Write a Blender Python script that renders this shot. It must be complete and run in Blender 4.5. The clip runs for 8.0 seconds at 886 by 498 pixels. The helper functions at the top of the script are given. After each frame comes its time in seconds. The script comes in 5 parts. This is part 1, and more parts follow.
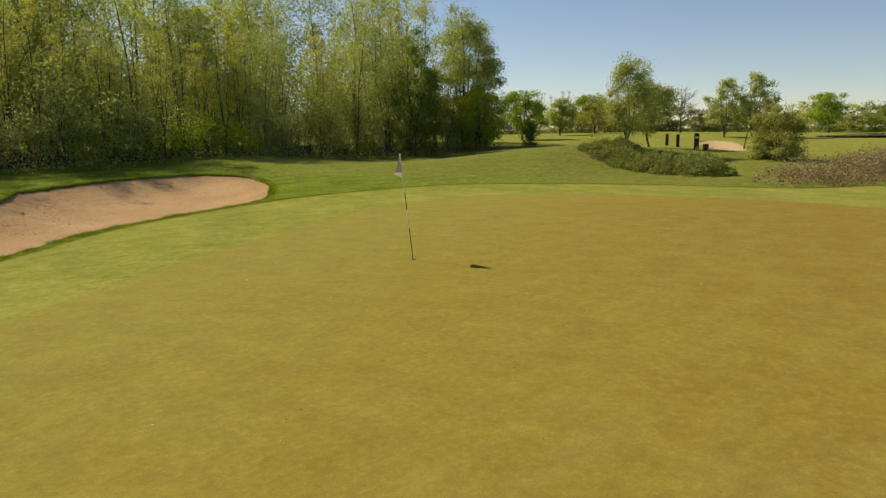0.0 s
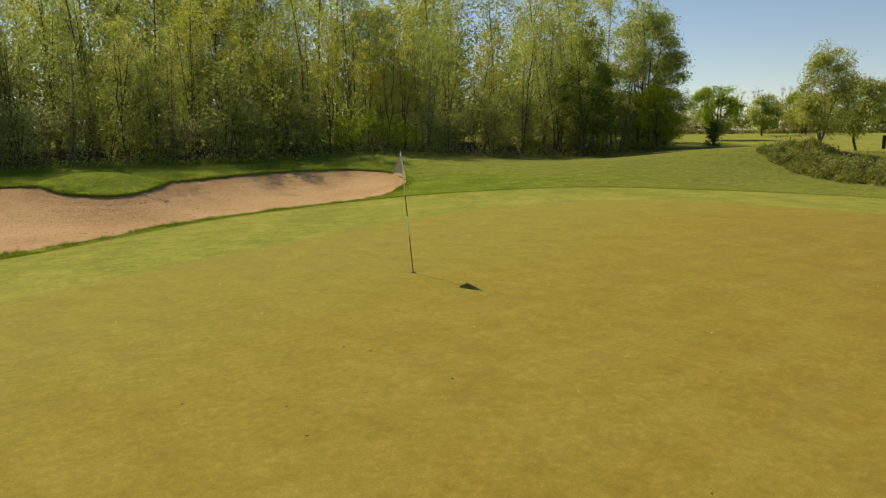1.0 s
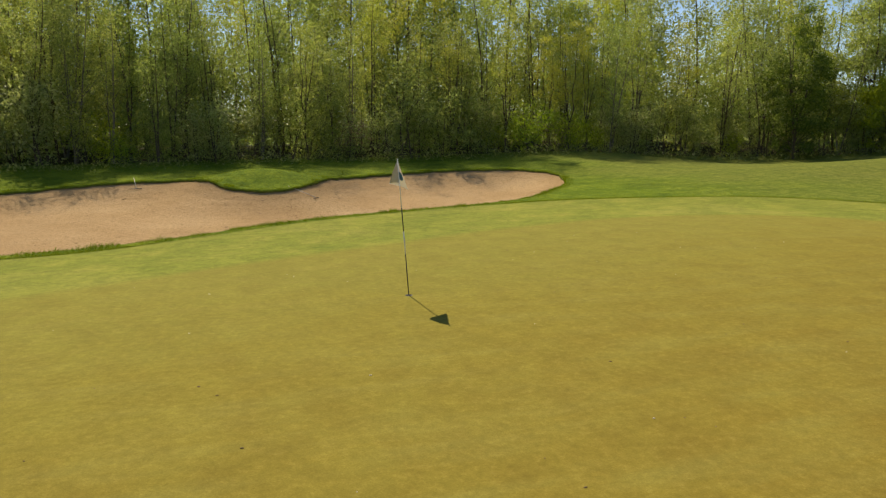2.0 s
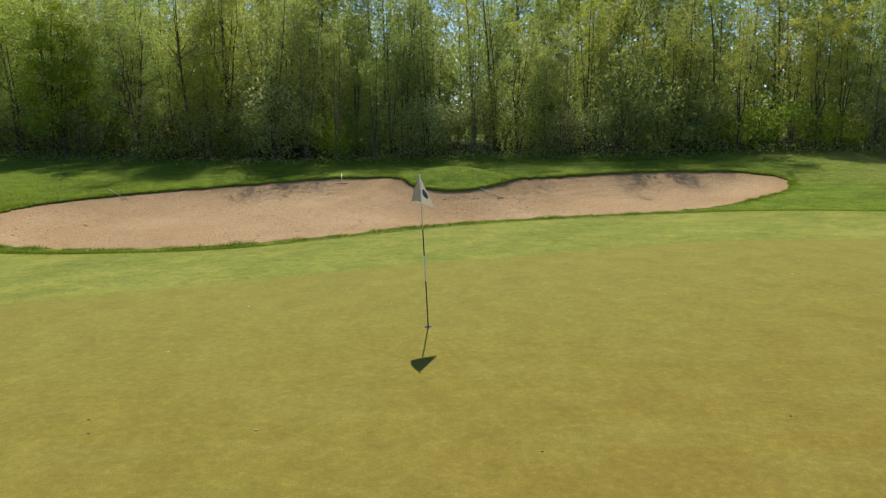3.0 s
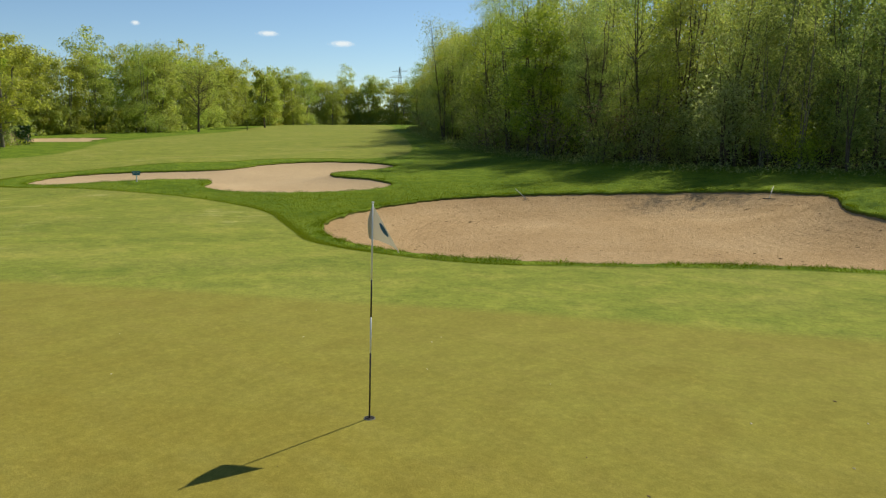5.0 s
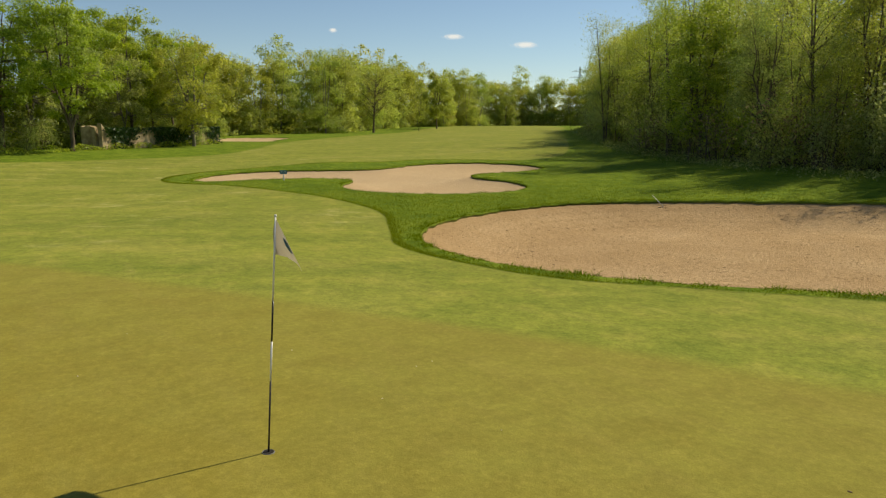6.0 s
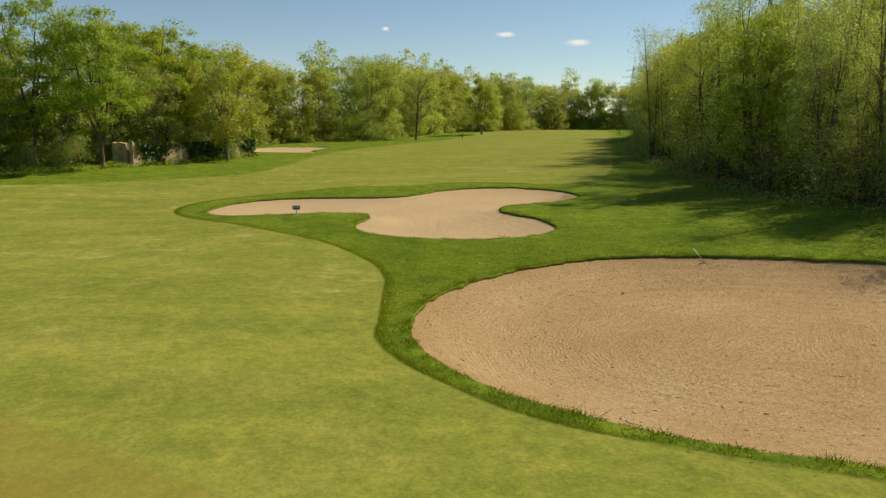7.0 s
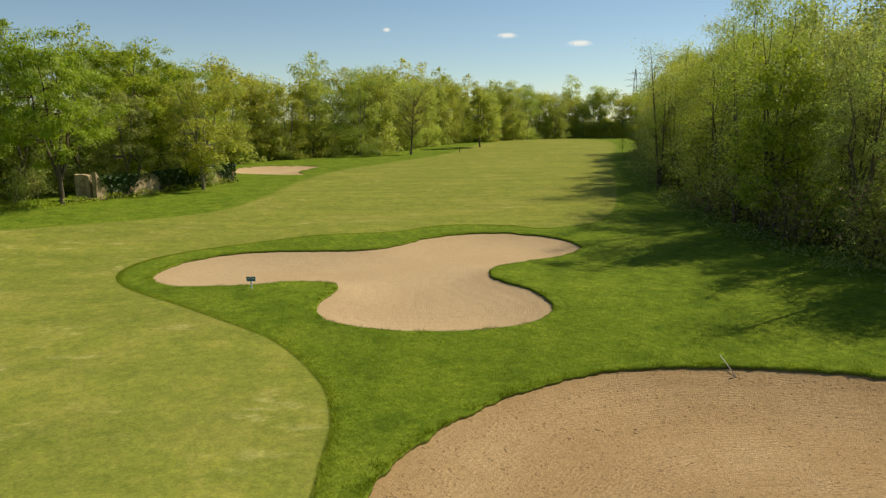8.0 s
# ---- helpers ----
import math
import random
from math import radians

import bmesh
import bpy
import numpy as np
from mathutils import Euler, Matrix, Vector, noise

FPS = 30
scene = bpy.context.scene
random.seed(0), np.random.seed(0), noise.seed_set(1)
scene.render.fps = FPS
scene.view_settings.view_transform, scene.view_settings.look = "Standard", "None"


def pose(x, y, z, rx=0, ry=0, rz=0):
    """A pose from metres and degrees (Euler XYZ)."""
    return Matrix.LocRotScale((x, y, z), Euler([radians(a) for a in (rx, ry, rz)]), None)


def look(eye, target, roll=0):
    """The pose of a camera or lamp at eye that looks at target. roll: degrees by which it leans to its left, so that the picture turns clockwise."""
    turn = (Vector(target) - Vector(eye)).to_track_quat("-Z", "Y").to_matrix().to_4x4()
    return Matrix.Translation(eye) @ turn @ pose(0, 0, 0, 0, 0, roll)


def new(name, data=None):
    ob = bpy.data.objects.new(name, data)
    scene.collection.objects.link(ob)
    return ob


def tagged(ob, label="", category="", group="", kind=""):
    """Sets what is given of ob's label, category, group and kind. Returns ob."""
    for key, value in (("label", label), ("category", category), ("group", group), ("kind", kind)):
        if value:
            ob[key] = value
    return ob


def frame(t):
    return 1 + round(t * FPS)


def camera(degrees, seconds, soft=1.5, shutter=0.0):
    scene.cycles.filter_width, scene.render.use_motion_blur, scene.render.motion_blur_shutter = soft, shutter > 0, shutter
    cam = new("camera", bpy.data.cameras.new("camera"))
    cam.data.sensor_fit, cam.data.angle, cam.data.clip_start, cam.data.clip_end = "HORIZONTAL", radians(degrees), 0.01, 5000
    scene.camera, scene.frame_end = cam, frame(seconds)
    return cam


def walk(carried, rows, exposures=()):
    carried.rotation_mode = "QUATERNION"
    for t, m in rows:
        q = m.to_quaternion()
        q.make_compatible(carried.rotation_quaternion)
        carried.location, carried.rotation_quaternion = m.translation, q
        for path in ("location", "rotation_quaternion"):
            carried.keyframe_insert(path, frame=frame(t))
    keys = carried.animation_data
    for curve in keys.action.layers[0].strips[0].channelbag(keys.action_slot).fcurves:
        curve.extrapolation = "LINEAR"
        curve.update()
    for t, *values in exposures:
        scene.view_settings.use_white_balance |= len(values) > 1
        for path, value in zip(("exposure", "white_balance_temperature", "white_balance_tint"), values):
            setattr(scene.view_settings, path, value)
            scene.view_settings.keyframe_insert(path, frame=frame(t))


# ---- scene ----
# camera: seconds, place, pitch, heading, roll
cam = camera(62.49, 8.0, soft=1.3)
PATH = [
    (0.00, -10.857, -9.711, 2.565, -9.182, -50.566, -0.640),
    (0.25, -9.853, -10.087, 2.545, -9.197, -46.697, -0.483),
    (0.50, -8.848, -10.419, 2.527, -9.215, -42.797, -0.326),
    (0.75, -7.843, -10.632, 2.512, -9.235, -38.833, -0.164),
    (1.00, -6.834, -10.766, 2.505, -9.263, -34.777, -0.019),
    (1.50, -4.792, -10.831, 2.534, -9.354, -26.268, 0.154),
    (1.70, -4.073, -10.811, 2.546, -9.334, -22.987, 0.210),
    (2.00, -2.905, -10.853, 2.613, -9.467, -17.710, 0.175),
    (2.40, -1.368, -10.836, 2.765, -9.812, -10.073, -0.054),
    (2.80, -0.009, -10.355, 2.855, -10.017, -1.931, -0.164),
    (3.00, 0.599, -9.944, 2.880, -10.043, 2.239, -0.137),
    (3.50, 2.080, -8.741, 2.830, -9.978, 12.734, 0.000),
    (3.75, 2.759, -8.085, 2.819, -9.980, 18.371, 0.006),
    (4.00, 3.379, -7.399, 2.814, -9.977, 23.974, -0.011),
    (4.50, 4.397, -5.954, 2.819, -9.875, 34.199, -0.050),
    (5.00, 5.184, -4.523, 2.894, -9.882, 42.808, 0.002),
    (5.20, 5.385, -3.958, 2.914, -9.864, 46.074, 0.026),
    (5.50, 5.748, -3.188, 2.912, -9.844, 50.740, 0.019),
    (5.80, 6.001, -2.500, 2.900, -9.821, 54.692, -0.025),
    (6.05, 6.027, -1.913, 2.955, -9.813, 57.283, -0.052),
    (6.30, 5.797, -1.249, 3.132, -9.829, 59.100, -0.035),
    (6.50, 5.469, -0.665, 3.347, -9.857, 60.139, 0.006),
    (6.75, 4.821, 0.143, 3.968, -9.924, 60.607, 0.046),
    (7.00, 3.964, 1.019, 4.782, -9.985, 60.637, 0.071),
    (7.25, 2.933, 1.950, 5.664, -9.993, 60.658, 0.082),
    (7.50, 1.764, 2.924, 6.477, -9.981, 60.635, 0.073),
    (7.75, 0.482, 3.929, 6.968, -9.970, 60.698, 0.031),
    (8.00, -0.852, 4.949, 7.356, -9.956, 60.779, -0.024),
]
EXPOSURES = [(0.0, 0.1, 7900, 15), (1.5, 0.16, 8200, 11), (3.0, 0.26, 6350, 11), (4.0, 0.2, 6300, 6), (4.5, 0.14, 6350, 4), (6.3, 0.03, 7750, 7), (8.0, 0.05, 7600, 6)]
walk(cam, [(t, pose(x, y, z, 90 + pitch, 0, yaw) @ pose(0, 0, 0, 0, 0, roll)) for t, x, y, z, pitch, yaw, roll in PATH], EXPOSURES)

# ---- sky and sun ----
SUN_EL, SUN_AZ = radians(43.4), radians(-3.6)
world = bpy.data.worlds.new("sky")
scene.world = world
world.use_nodes = True
wn = world.node_tree
wn.nodes.clear()
sky = wn.nodes.new("ShaderNodeTexSky")
sky.sky_type = "NISHITA"
sky.sun_disc = False
sky.sun_elevation, sky.sun_rotation = SUN_EL, SUN_AZ
sky.altitude, sky.air_density, sky.dust_density, sky.ozone_density = 300, 0.88, 0.05, 4.4
back = wn.nodes.new("ShaderNodeBackground")
back.inputs["Strength"].default_value = 0.1
wout = wn.nodes.new("ShaderNodeOutputWorld")
wn.links.new(sky.outputs[0], back.inputs[0])
wn.links.new(back.outputs[0], wout.inputs[0])

sun = new("sun", bpy.data.lights.new("sun", "SUN"))
sun.data.energy, sun.data.angle, sun.data.color = 4.7, radians(0.53), (1.0, 0.95, 0.86)
to_sun = Vector((math.sin(SUN_AZ) * math.cos(SUN_EL), math.cos(SUN_AZ) * math.cos(SUN_EL), math.sin(SUN_EL)))
sun.matrix_world = look(to_sun * 200, (0, 0, 0))


# ---- materials ----
def material(name):
    m = bpy.data.materials.new(name)
    m.use_nodes = True
    nt = m.node_tree
    nt.nodes.clear()
    out = nt.nodes.new("ShaderNodeOutputMaterial")
    bsdf = nt.nodes.new("ShaderNodeBsdfPrincipled")
    nt.links.new(bsdf.outputs[0], out.inputs[0])
    return m, nt, bsdf, out


def node(nt, kind, **values):
    n = nt.nodes.new(kind)
    for key, value in values.items():
        n.inputs[key].default_value = value
    return n


def noise_tex(nt, scale, detail=4.0, rough=0.55, vec=None, stretch=None, turn=0.0):
    tc = nt.nodes.new("ShaderNodeTexCoord")
    src = vec or tc.outputs["Object"]
    if turn:
        mr = nt.nodes.new("ShaderNodeMapping")
        mr.inputs["Rotation"].default_value = (0, 0, radians(turn))
        nt.links.new(src, mr.inputs[0])
        src = mr.outputs[0]
    if stretch:
        mp = nt.nodes.new("ShaderNodeMapping")
        mp.inputs["Scale"].default_value = stretch
        nt.links.new(src, mp.inputs[0])
        src = mp.outputs[0]
    n = node(nt, "ShaderNodeTexNoise", Scale=scale, Detail=detail, Roughness=rough)
    nt.links.new(src, n.inputs["Vector"])
    return n.outputs["Fac"]


def ramp(nt, fac, stops):
    r = nt.nodes.new("ShaderNodeValToRGB")
    els = r.color_ramp.elements
    while len(els) < len(stops):
        els.new(0.5)
    for e, (p, c) in zip(els, stops):
        e.position = p
        e.color = (*c, 1)
    nt.links.new(fac, r.inputs[0])
    return r.outputs[0]


def mix(nt, fac, a, b, blend="MIX"):
    m = nt.nodes.new("ShaderNodeMix")
    m.data_type, m.blend_type = "RGBA", blend
    for sock, val in ((m.inputs[0], fac), (m.inputs[6], a), (m.inputs[7], b)):
        if isinstance(val, (int, float)):
            sock.default_value = val
        elif isinstance(val, tuple):
            sock.default_value = (*val, 1)
        else:
            nt.links.new(val, sock)
    return m.outputs[2]


def arith(nt, op, a, b=0.0, c=0.0):
    m = nt.nodes.new("ShaderNodeMath")
    m.operation = op
    for sock, val in zip(m.inputs, (a, b, c)):
        if isinstance(val, (int, float)):
            sock.default_value = val
        else:
            nt.links.new(val, sock)
    return m.outputs[0]


def span(nt, val, lo, hi):
    m = nt.nodes.new("ShaderNodeMapRange")
    m.interpolation_type = "SMOOTHSTEP"
    nt.links.new(val, m.inputs["Value"])
    m.inputs["From Min"].default_value, m.inputs["From Max"].default_value = lo, hi
    return m.outputs["Result"]


def attribute(nt, name):
    a = nt.nodes.new("ShaderNodeAttribute")
    a.attribute_name = name
    return a.outputs["Fac"]


def bump(nt, bsdf, height, strength, dist):
    b = node(nt, "ShaderNodeBump", Strength=strength, Distance=dist)
    nt.links.new(height, b.inputs["Height"])
    nt.links.new(b.outputs[0], bsdf.inputs["Normal"])


def turf_material():
    """Mown grass: the putting surface, its lighter surround and fairway, and the longer rough, told apart by how short they are cut."""
    m, nt, bsdf, out = material("turf")
    big = noise_tex(nt, 0.16, 5, 0.6)
    mid = noise_tex(nt, 0.9, 5, 0.62)
    small = noise_tex(nt, 3.2, 5, 0.68)
    fine = noise_tex(nt, 11.0, 5, 0.75)
    grain = noise_tex(nt, 55.0, 3, 0.7)
    streak = noise_tex(nt, 1.3, 4, 0.6, stretch=(0.35, 1.6, 1.0))
    wob = arith(nt, "MULTIPLY", arith(nt, "SUBTRACT", mid, 0.5), 0.4)
    wob2 = arith(nt, "MULTIPLY", arith(nt, "SUBTRACT", fine, 0.5), 0.25)
    # putting green: olive gold, drier and browner to the south, with soft blotches
    sep = nt.nodes.new("ShaderNodeSeparateXYZ")
    nt.links.new(nt.nodes.new("ShaderNodeTexCoord").outputs["Object"], sep.inputs[0])
    south = arith(nt, "ADD", arith(nt, "MULTIPLY", sep.outputs["Y"], -0.085), arith(nt, "MULTIPLY", sep.outputs["X"], 0.03))
    dry = arith(nt, "ADD", south, arith(nt, "MULTIPLY", arith(nt, "SUBTRACT", arith(nt, "ADD", big, mid), 1.0), 0.7))
    green = ramp(nt, arith(nt, "ADD", dry, 0.26), [(0.0, GREEN_C), (0.45, GREEN_B), (1.0, GREEN_A)])
    green = mix(nt, arith(nt, "MULTIPLY", span(nt, streak, 0.42, 0.75), 0.6), green, GREEN_D)
    green = mix(nt, arith(nt, "MULTIPLY", span(nt, fine, 0.5, 0.75), 0.25), green, GREEN_E)
    green = mix(nt, 0.38, green, ramp(nt, small, [(0.3, (0.4, 0.38, 0.4)), (0.7, (0.6, 0.61, 0.6))]), "OVERLAY")
    blotch = noise_tex(nt, 1.7, 3, 0.5, stretch=(1.0, 0.6, 1.0))
    green = mix(nt, 0.3, green, ramp(nt, blotch, [(0.34, (0.43, 0.4, 0.42)), (0.64, (0.57, 0.58, 0.58))]), "OVERLAY")
    # surround and fairway
    fair = ramp(nt, mid, [(0.34, FAIR_A), (0.52, FAIR_B), (0.66, FAIR_C)])
    fair = mix(nt, arith(nt, "MULTIPLY", span(nt, big, 0.5, 0.68), 0.6), fair, FAIR_D)
    fair = mix(nt, arith(nt, "MULTIPLY", span(nt, streak, 0.55, 0.8), 0.35), fair, FAIR_E)
    # mower's bands and pale dry flecks across the fairway
    band = noise_tex(nt, 0.55, 3, 0.5, stretch=(0.16, 1.0, 1.0), turn=-62)
    fair = mix(nt, 0.55, fair, ramp(nt, band, [(0.36, (0.42, 0.44, 0.42)), (0.64, (0.6, 0.58, 0.56))]), "OVERLAY")
    fleck = arith(nt, "MULTIPLY", span(nt, noise_tex(nt, 0.95, 4, 0.6, stretch=(0.5, 1.0, 1.0), turn=-62), 0.57, 0.7), 0.6)
    fair = mix(nt, arith(nt, "MULTIPLY", fleck, arith(nt, "MULTIPLY", span(nt, big, 0.4, 0.6), span(nt, sep.outputs["X"], -11.0, -20.0))), fair, FAIR_F)
    fair = mix(nt, 0.55, fair, ramp(nt, small, [(0.3, (0.3, 0.33, 0.3)), (0.7, (0.7, 0.67, 0.6))]), "OVERLAY")
    # rough
    rough = ramp(nt, arith(nt, "ADD", arith(nt, "MULTIPLY", mid, 0.6), arith(nt, "MULTIPLY", noise_tex(nt, 0.42, 4, 0.6), 0.4)), [(0.38, ROUGH_A), (0.5, ROUGH_B), (0.63, ROUGH_C)])
    rough = mix(nt, arith(nt, "MULTIPLY", span(nt, big, 0.5, 0.7), 0.5), rough, ROUGH_D)
    rough = mix(nt, arith(nt, "MULTIPLY", span(nt, fine, 0.5, 0.72), 0.4), rough, ROUGH_E)
    rough = mix(nt, 0.8, rough, ramp(nt, small, [(0.3, (0.26, 0.3, 0.26)), (0.7, (0.72, 0.7, 0.62))]), "OVERLAY")
    # the bank east of the green is drier
    rough = mix(nt, arith(nt, "MULTIPLY", span(nt, arith(nt, "ADD", sep.outputs["X"], arith(nt, "MULTIPLY", big, 14.0)), 20.0, 36.0), 0.6), rough, mix(nt, span(nt, small, 0.35, 0.65), (0.13, 0.135, 0.03), (0.22, 0.21, 0.06)))
    dg = arith(nt, "ADD", attribute(nt, "d_green"), wob)
    dm = arith(nt, "ADD", attribute(nt, "d_mown"), wob2)
    col = mix(nt, span(nt, dm, -0.08, 0.08), fair, rough)
    cut = arith(nt, "MULTIPLY", arith(nt, "MULTIPLY", span(nt, dm, -0.05, 0.02), span(nt, dm, 0.12, 0.04)), arith(nt, "MULTIPLY", span(nt, sep.outputs["X"], -50.0, -42.0), span(nt, mid, 0.4, 0.6)))
    col = mix(nt, arith(nt, "MULTIPLY", cut, 0.5), col, (0.06, 0.065, 0.015))
    col = mix(nt, span(nt, arith(nt, "ADD", dg, wob2), -0.38, 0.38), green, col)
    # worn soil just at the bunker's cut edge
    db = arith(nt, "ADD", attribute(nt, "d_sand"), arith(nt, "MULTIPLY", wob2, 0.5))
    col = mix(nt, arith(nt, "MULTIPLY", span(nt, db, 0.0, -0.06), 0.6), col, (0.11, 0.085, 0.035))
    # blade-scale light and dark
    keen = arith(nt, "ADD", arith(nt, "MULTIPLY", span(nt, dg, -0.5, 0.5), 0.22), 0.28)
    col = mix(nt, keen, col, ramp(nt, fine, [(0.3, (0.24, 0.25, 0.24)), (0.7, (0.76, 0.75, 0.72))]), "OVERLAY")
    col = mix(nt, keen, col, ramp(nt, grain, [(0.3, (0.28, 0.28, 0.28)), (0.7, (0.72, 0.72, 0.72))]), "OVERLAY")
    # wood floor: brownish ground, with the trees' shade painted into its dark colour
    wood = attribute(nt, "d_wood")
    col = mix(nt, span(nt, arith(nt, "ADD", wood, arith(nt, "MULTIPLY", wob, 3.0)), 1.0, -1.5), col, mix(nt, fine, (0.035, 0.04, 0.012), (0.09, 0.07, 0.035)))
    nt.links.new(col, bsdf.inputs["Base Color"])
    bsdf.inputs["Roughness"].default_value = 1.0
    bsdf.inputs["Specular IOR Level"].default_value = 0.04
    h = arith(nt, "ADD", arith(nt, "MULTIPLY", fine, 0.6), arith(nt, "MULTIPLY", grain, 0.5))
    h = arith(nt, "MULTIPLY", h, arith(nt, "ADD", arith(nt, "MULTIPLY", span(nt, dm, -0.1, 0.1), 1.0), 0.35))
    bump(nt, bsdf, h, 0.6, 0.03)
    return m


GREEN_A, GREEN_B, GREEN_C, GREEN_D, GREEN_E = (0.232, 0.172, 0.03), (0.24, 0.2, 0.036), (0.236, 0.215, 0.042), (0.255, 0.222, 0.05), (0.3, 0.255, 0.07)
FAIR_A, FAIR_B, FAIR_C, FAIR_D, FAIR_E, FAIR_F = (0.178, 0.206, 0.038), (0.214, 0.232, 0.044), (0.258, 0.255, 0.056), (0.27, 0.258, 0.065), (0.33, 0.295, 0.09), (0.42, 0.385, 0.15)
ROUGH_A, ROUGH_B, ROUGH_C, ROUGH_D, ROUGH_E = (0.082, 0.132, 0.013), (0.127, 0.184, 0.018), (0.175, 0.225, 0.025), (0.175, 0.212, 0.028), (0.225, 0.25, 0.04)


def sand_material(name, pale=0.0):
    """Raked tan sand; pale: how far it is bleached and packed smooth."""
    m, nt, bsdf, out = material(name)
    big = noise_tex(nt, 0.25, 4, 0.6)
    mid = noise_tex(nt, 2.2, 5, 0.65)
    rub = noise_tex(nt, 9.0, 6, 0.75)
    grain = noise_tex(nt, 26, 4, 0.8)
    d = attribute(nt, "d_sand")
    warp = arith(nt, "ADD", d, arith(nt, "MULTIPLY", big, 1.2))
    lines = arith(nt, "SINE", arith(nt, "MULTIPLY", arith(nt, "ADD", warp, arith(nt, "MULTIPLY", mid, 0.32)), 46.0))
    broad = arith(nt, "SINE", arith(nt, "MULTIPLY", arith(nt, "ADD", warp, arith(nt, "MULTIPLY", mid, 0.4)), 9.0))
    col = ramp(nt, big, [(0.3, (0.395, 0.258, 0.126)), (0.5, (0.452, 0.304, 0.156)), (0.7, (0.5, 0.348, 0.188))])
    col = mix(nt, arith(nt, "MULTIPLY", span(nt, mid, 0.5, 0.75), 0.4), col, (0.38, 0.25, 0.11))
    col = mix(nt, 0.7, col, ramp(nt, rub, [(0.32, (0.3, 0.3, 0.3)), (0.5, (0.52, 0.52, 0.52)), (0.7, (0.64, 0.64, 0.64))]), "OVERLAY")
    col = mix(nt, 0.8, col, ramp(nt, grain, [(0.3, (0.3, 0.3, 0.3)), (0.7, (0.7, 0.7, 0.7))]), "OVERLAY")
    # browner towards the edge: shade of the sloping banks put into the sand colour
    bank_shade = span(nt, arith(nt, "ADD", d, arith(nt, "MULTIPLY", arith(nt, "SUBTRACT", mid, 0.5), 1.2)), -1.4, -0.05)
    col = mix(nt, arith(nt, "MULTIPLY", bank_shade, 0.35), col, (0.31, 0.2, 0.09))
    # dark crumbs of soil and hollows
    crumbs = span(nt, arith(nt, "ADD", noise_tex(nt, 7.5, 2, 0.5), arith(nt, "MULTIPLY", broad, 0.03)), 0.64, 0.7)
    col = mix(nt, arith(nt, "MULTIPLY", crumbs, 0.6), col, (0.13, 0.08, 0.035))
    ring = arith(nt, "SINE", arith(nt, "MULTIPLY", arith(nt, "ADD", warp, arith(nt, "MULTIPLY", mid, 0.12)), 21.0))
    spot = span(nt, noise_tex(nt, 0.75, 3), 0.48, 0.68)
    tooth = arith(nt, "MULTIPLY", span(nt, ring, 0.55, 1.0), spot)
    col = mix(nt, arith(nt, "MULTIPLY", tooth, 0.16), col, (0.25, 0.15, 0.07))
    patch = span(nt, noise_tex(nt, 0.5, 2), 0.35, 0.6)
    col = mix(nt, pale, col, (0.62, 0.47, 0.29))
    furrow = arith(nt, "MULTIPLY", span(nt, lines, 0.2, -1.0), arith(nt, "MULTIPLY", patch, span(nt, rub, 0.3, 0.6)))
    col = mix(nt, arith(nt, "MULTIPLY", furrow, 0.14), col, (0.25, 0.155, 0.075))
    nt.links.new(col, bsdf.inputs["Base Color"])
    bsdf.inputs["Roughness"].default_value = 1.0
    bsdf.inputs["Specular IOR Level"].default_value = 0.04
    h = arith(nt, "ADD", arith(nt, "MULTIPLY", arith(nt, "MULTIPLY", lines, patch), 0.11), arith(nt, "MULTIPLY", broad, 0.12))
    h = arith(nt, "SUBTRACT", h, arith(nt, "MULTIPLY", tooth, 0.18))
    h = arith(nt, "ADD", h, arith(nt, "ADD", arith(nt, "MULTIPLY", rub, 1.3), arith(nt, "MULTIPLY", grain, 0.5)))
    bump(nt, bsdf, h, 0.85, 0.05)
    return m


def leaf_material(name, dark, light, young, through_light=0.45, glow=(1.0, 1.0, 0.55), gloss=0.35):
    """Thin leaves: they let part of the sun through; every leaf has its own shade."""
    m, nt, bsdf, out = material(name)
    geo = nt.nodes.new("ShaderNodeNewGeometry")
    info = nt.nodes.new("ShaderNodeObjectInfo")
    col = ramp(nt, geo.outputs["Random Per Island"], [(0.0, dark), (0.6, light), (1.0, young)])
    tint = ramp(nt, info.outputs["Random"], [(0.0, (0.43, 0.49, 0.42)), (0.5, (0.5, 0.5, 0.5)), (1.0, (0.56, 0.52, 0.45))])
    col = mix(nt, 0.8, col, tint, "OVERLAY")
    nt.links.new(col, bsdf.inputs["Base Color"])
    bsdf.inputs["Roughness"].default_value = 0.5 if gloss > 0.2 else 0.9
    bsdf.inputs["Specular IOR Level"].default_value = gloss
    tr = nt.nodes.new("ShaderNodeBsdfTranslucent")
    nt.links.new(mix(nt, 1.0, col, glow, "MULTIPLY"), tr.inputs[0])
    ms = nt.nodes.new("ShaderNodeMixShader")
    ms.inputs[0].default_value = through_light
    nt.links.new(bsdf.outputs[0], ms.inputs[1])
    nt.links.new(tr.outputs[0], ms.inputs[2])
    nt.links.new(ms.outputs[0], out.inputs[0])
    return m


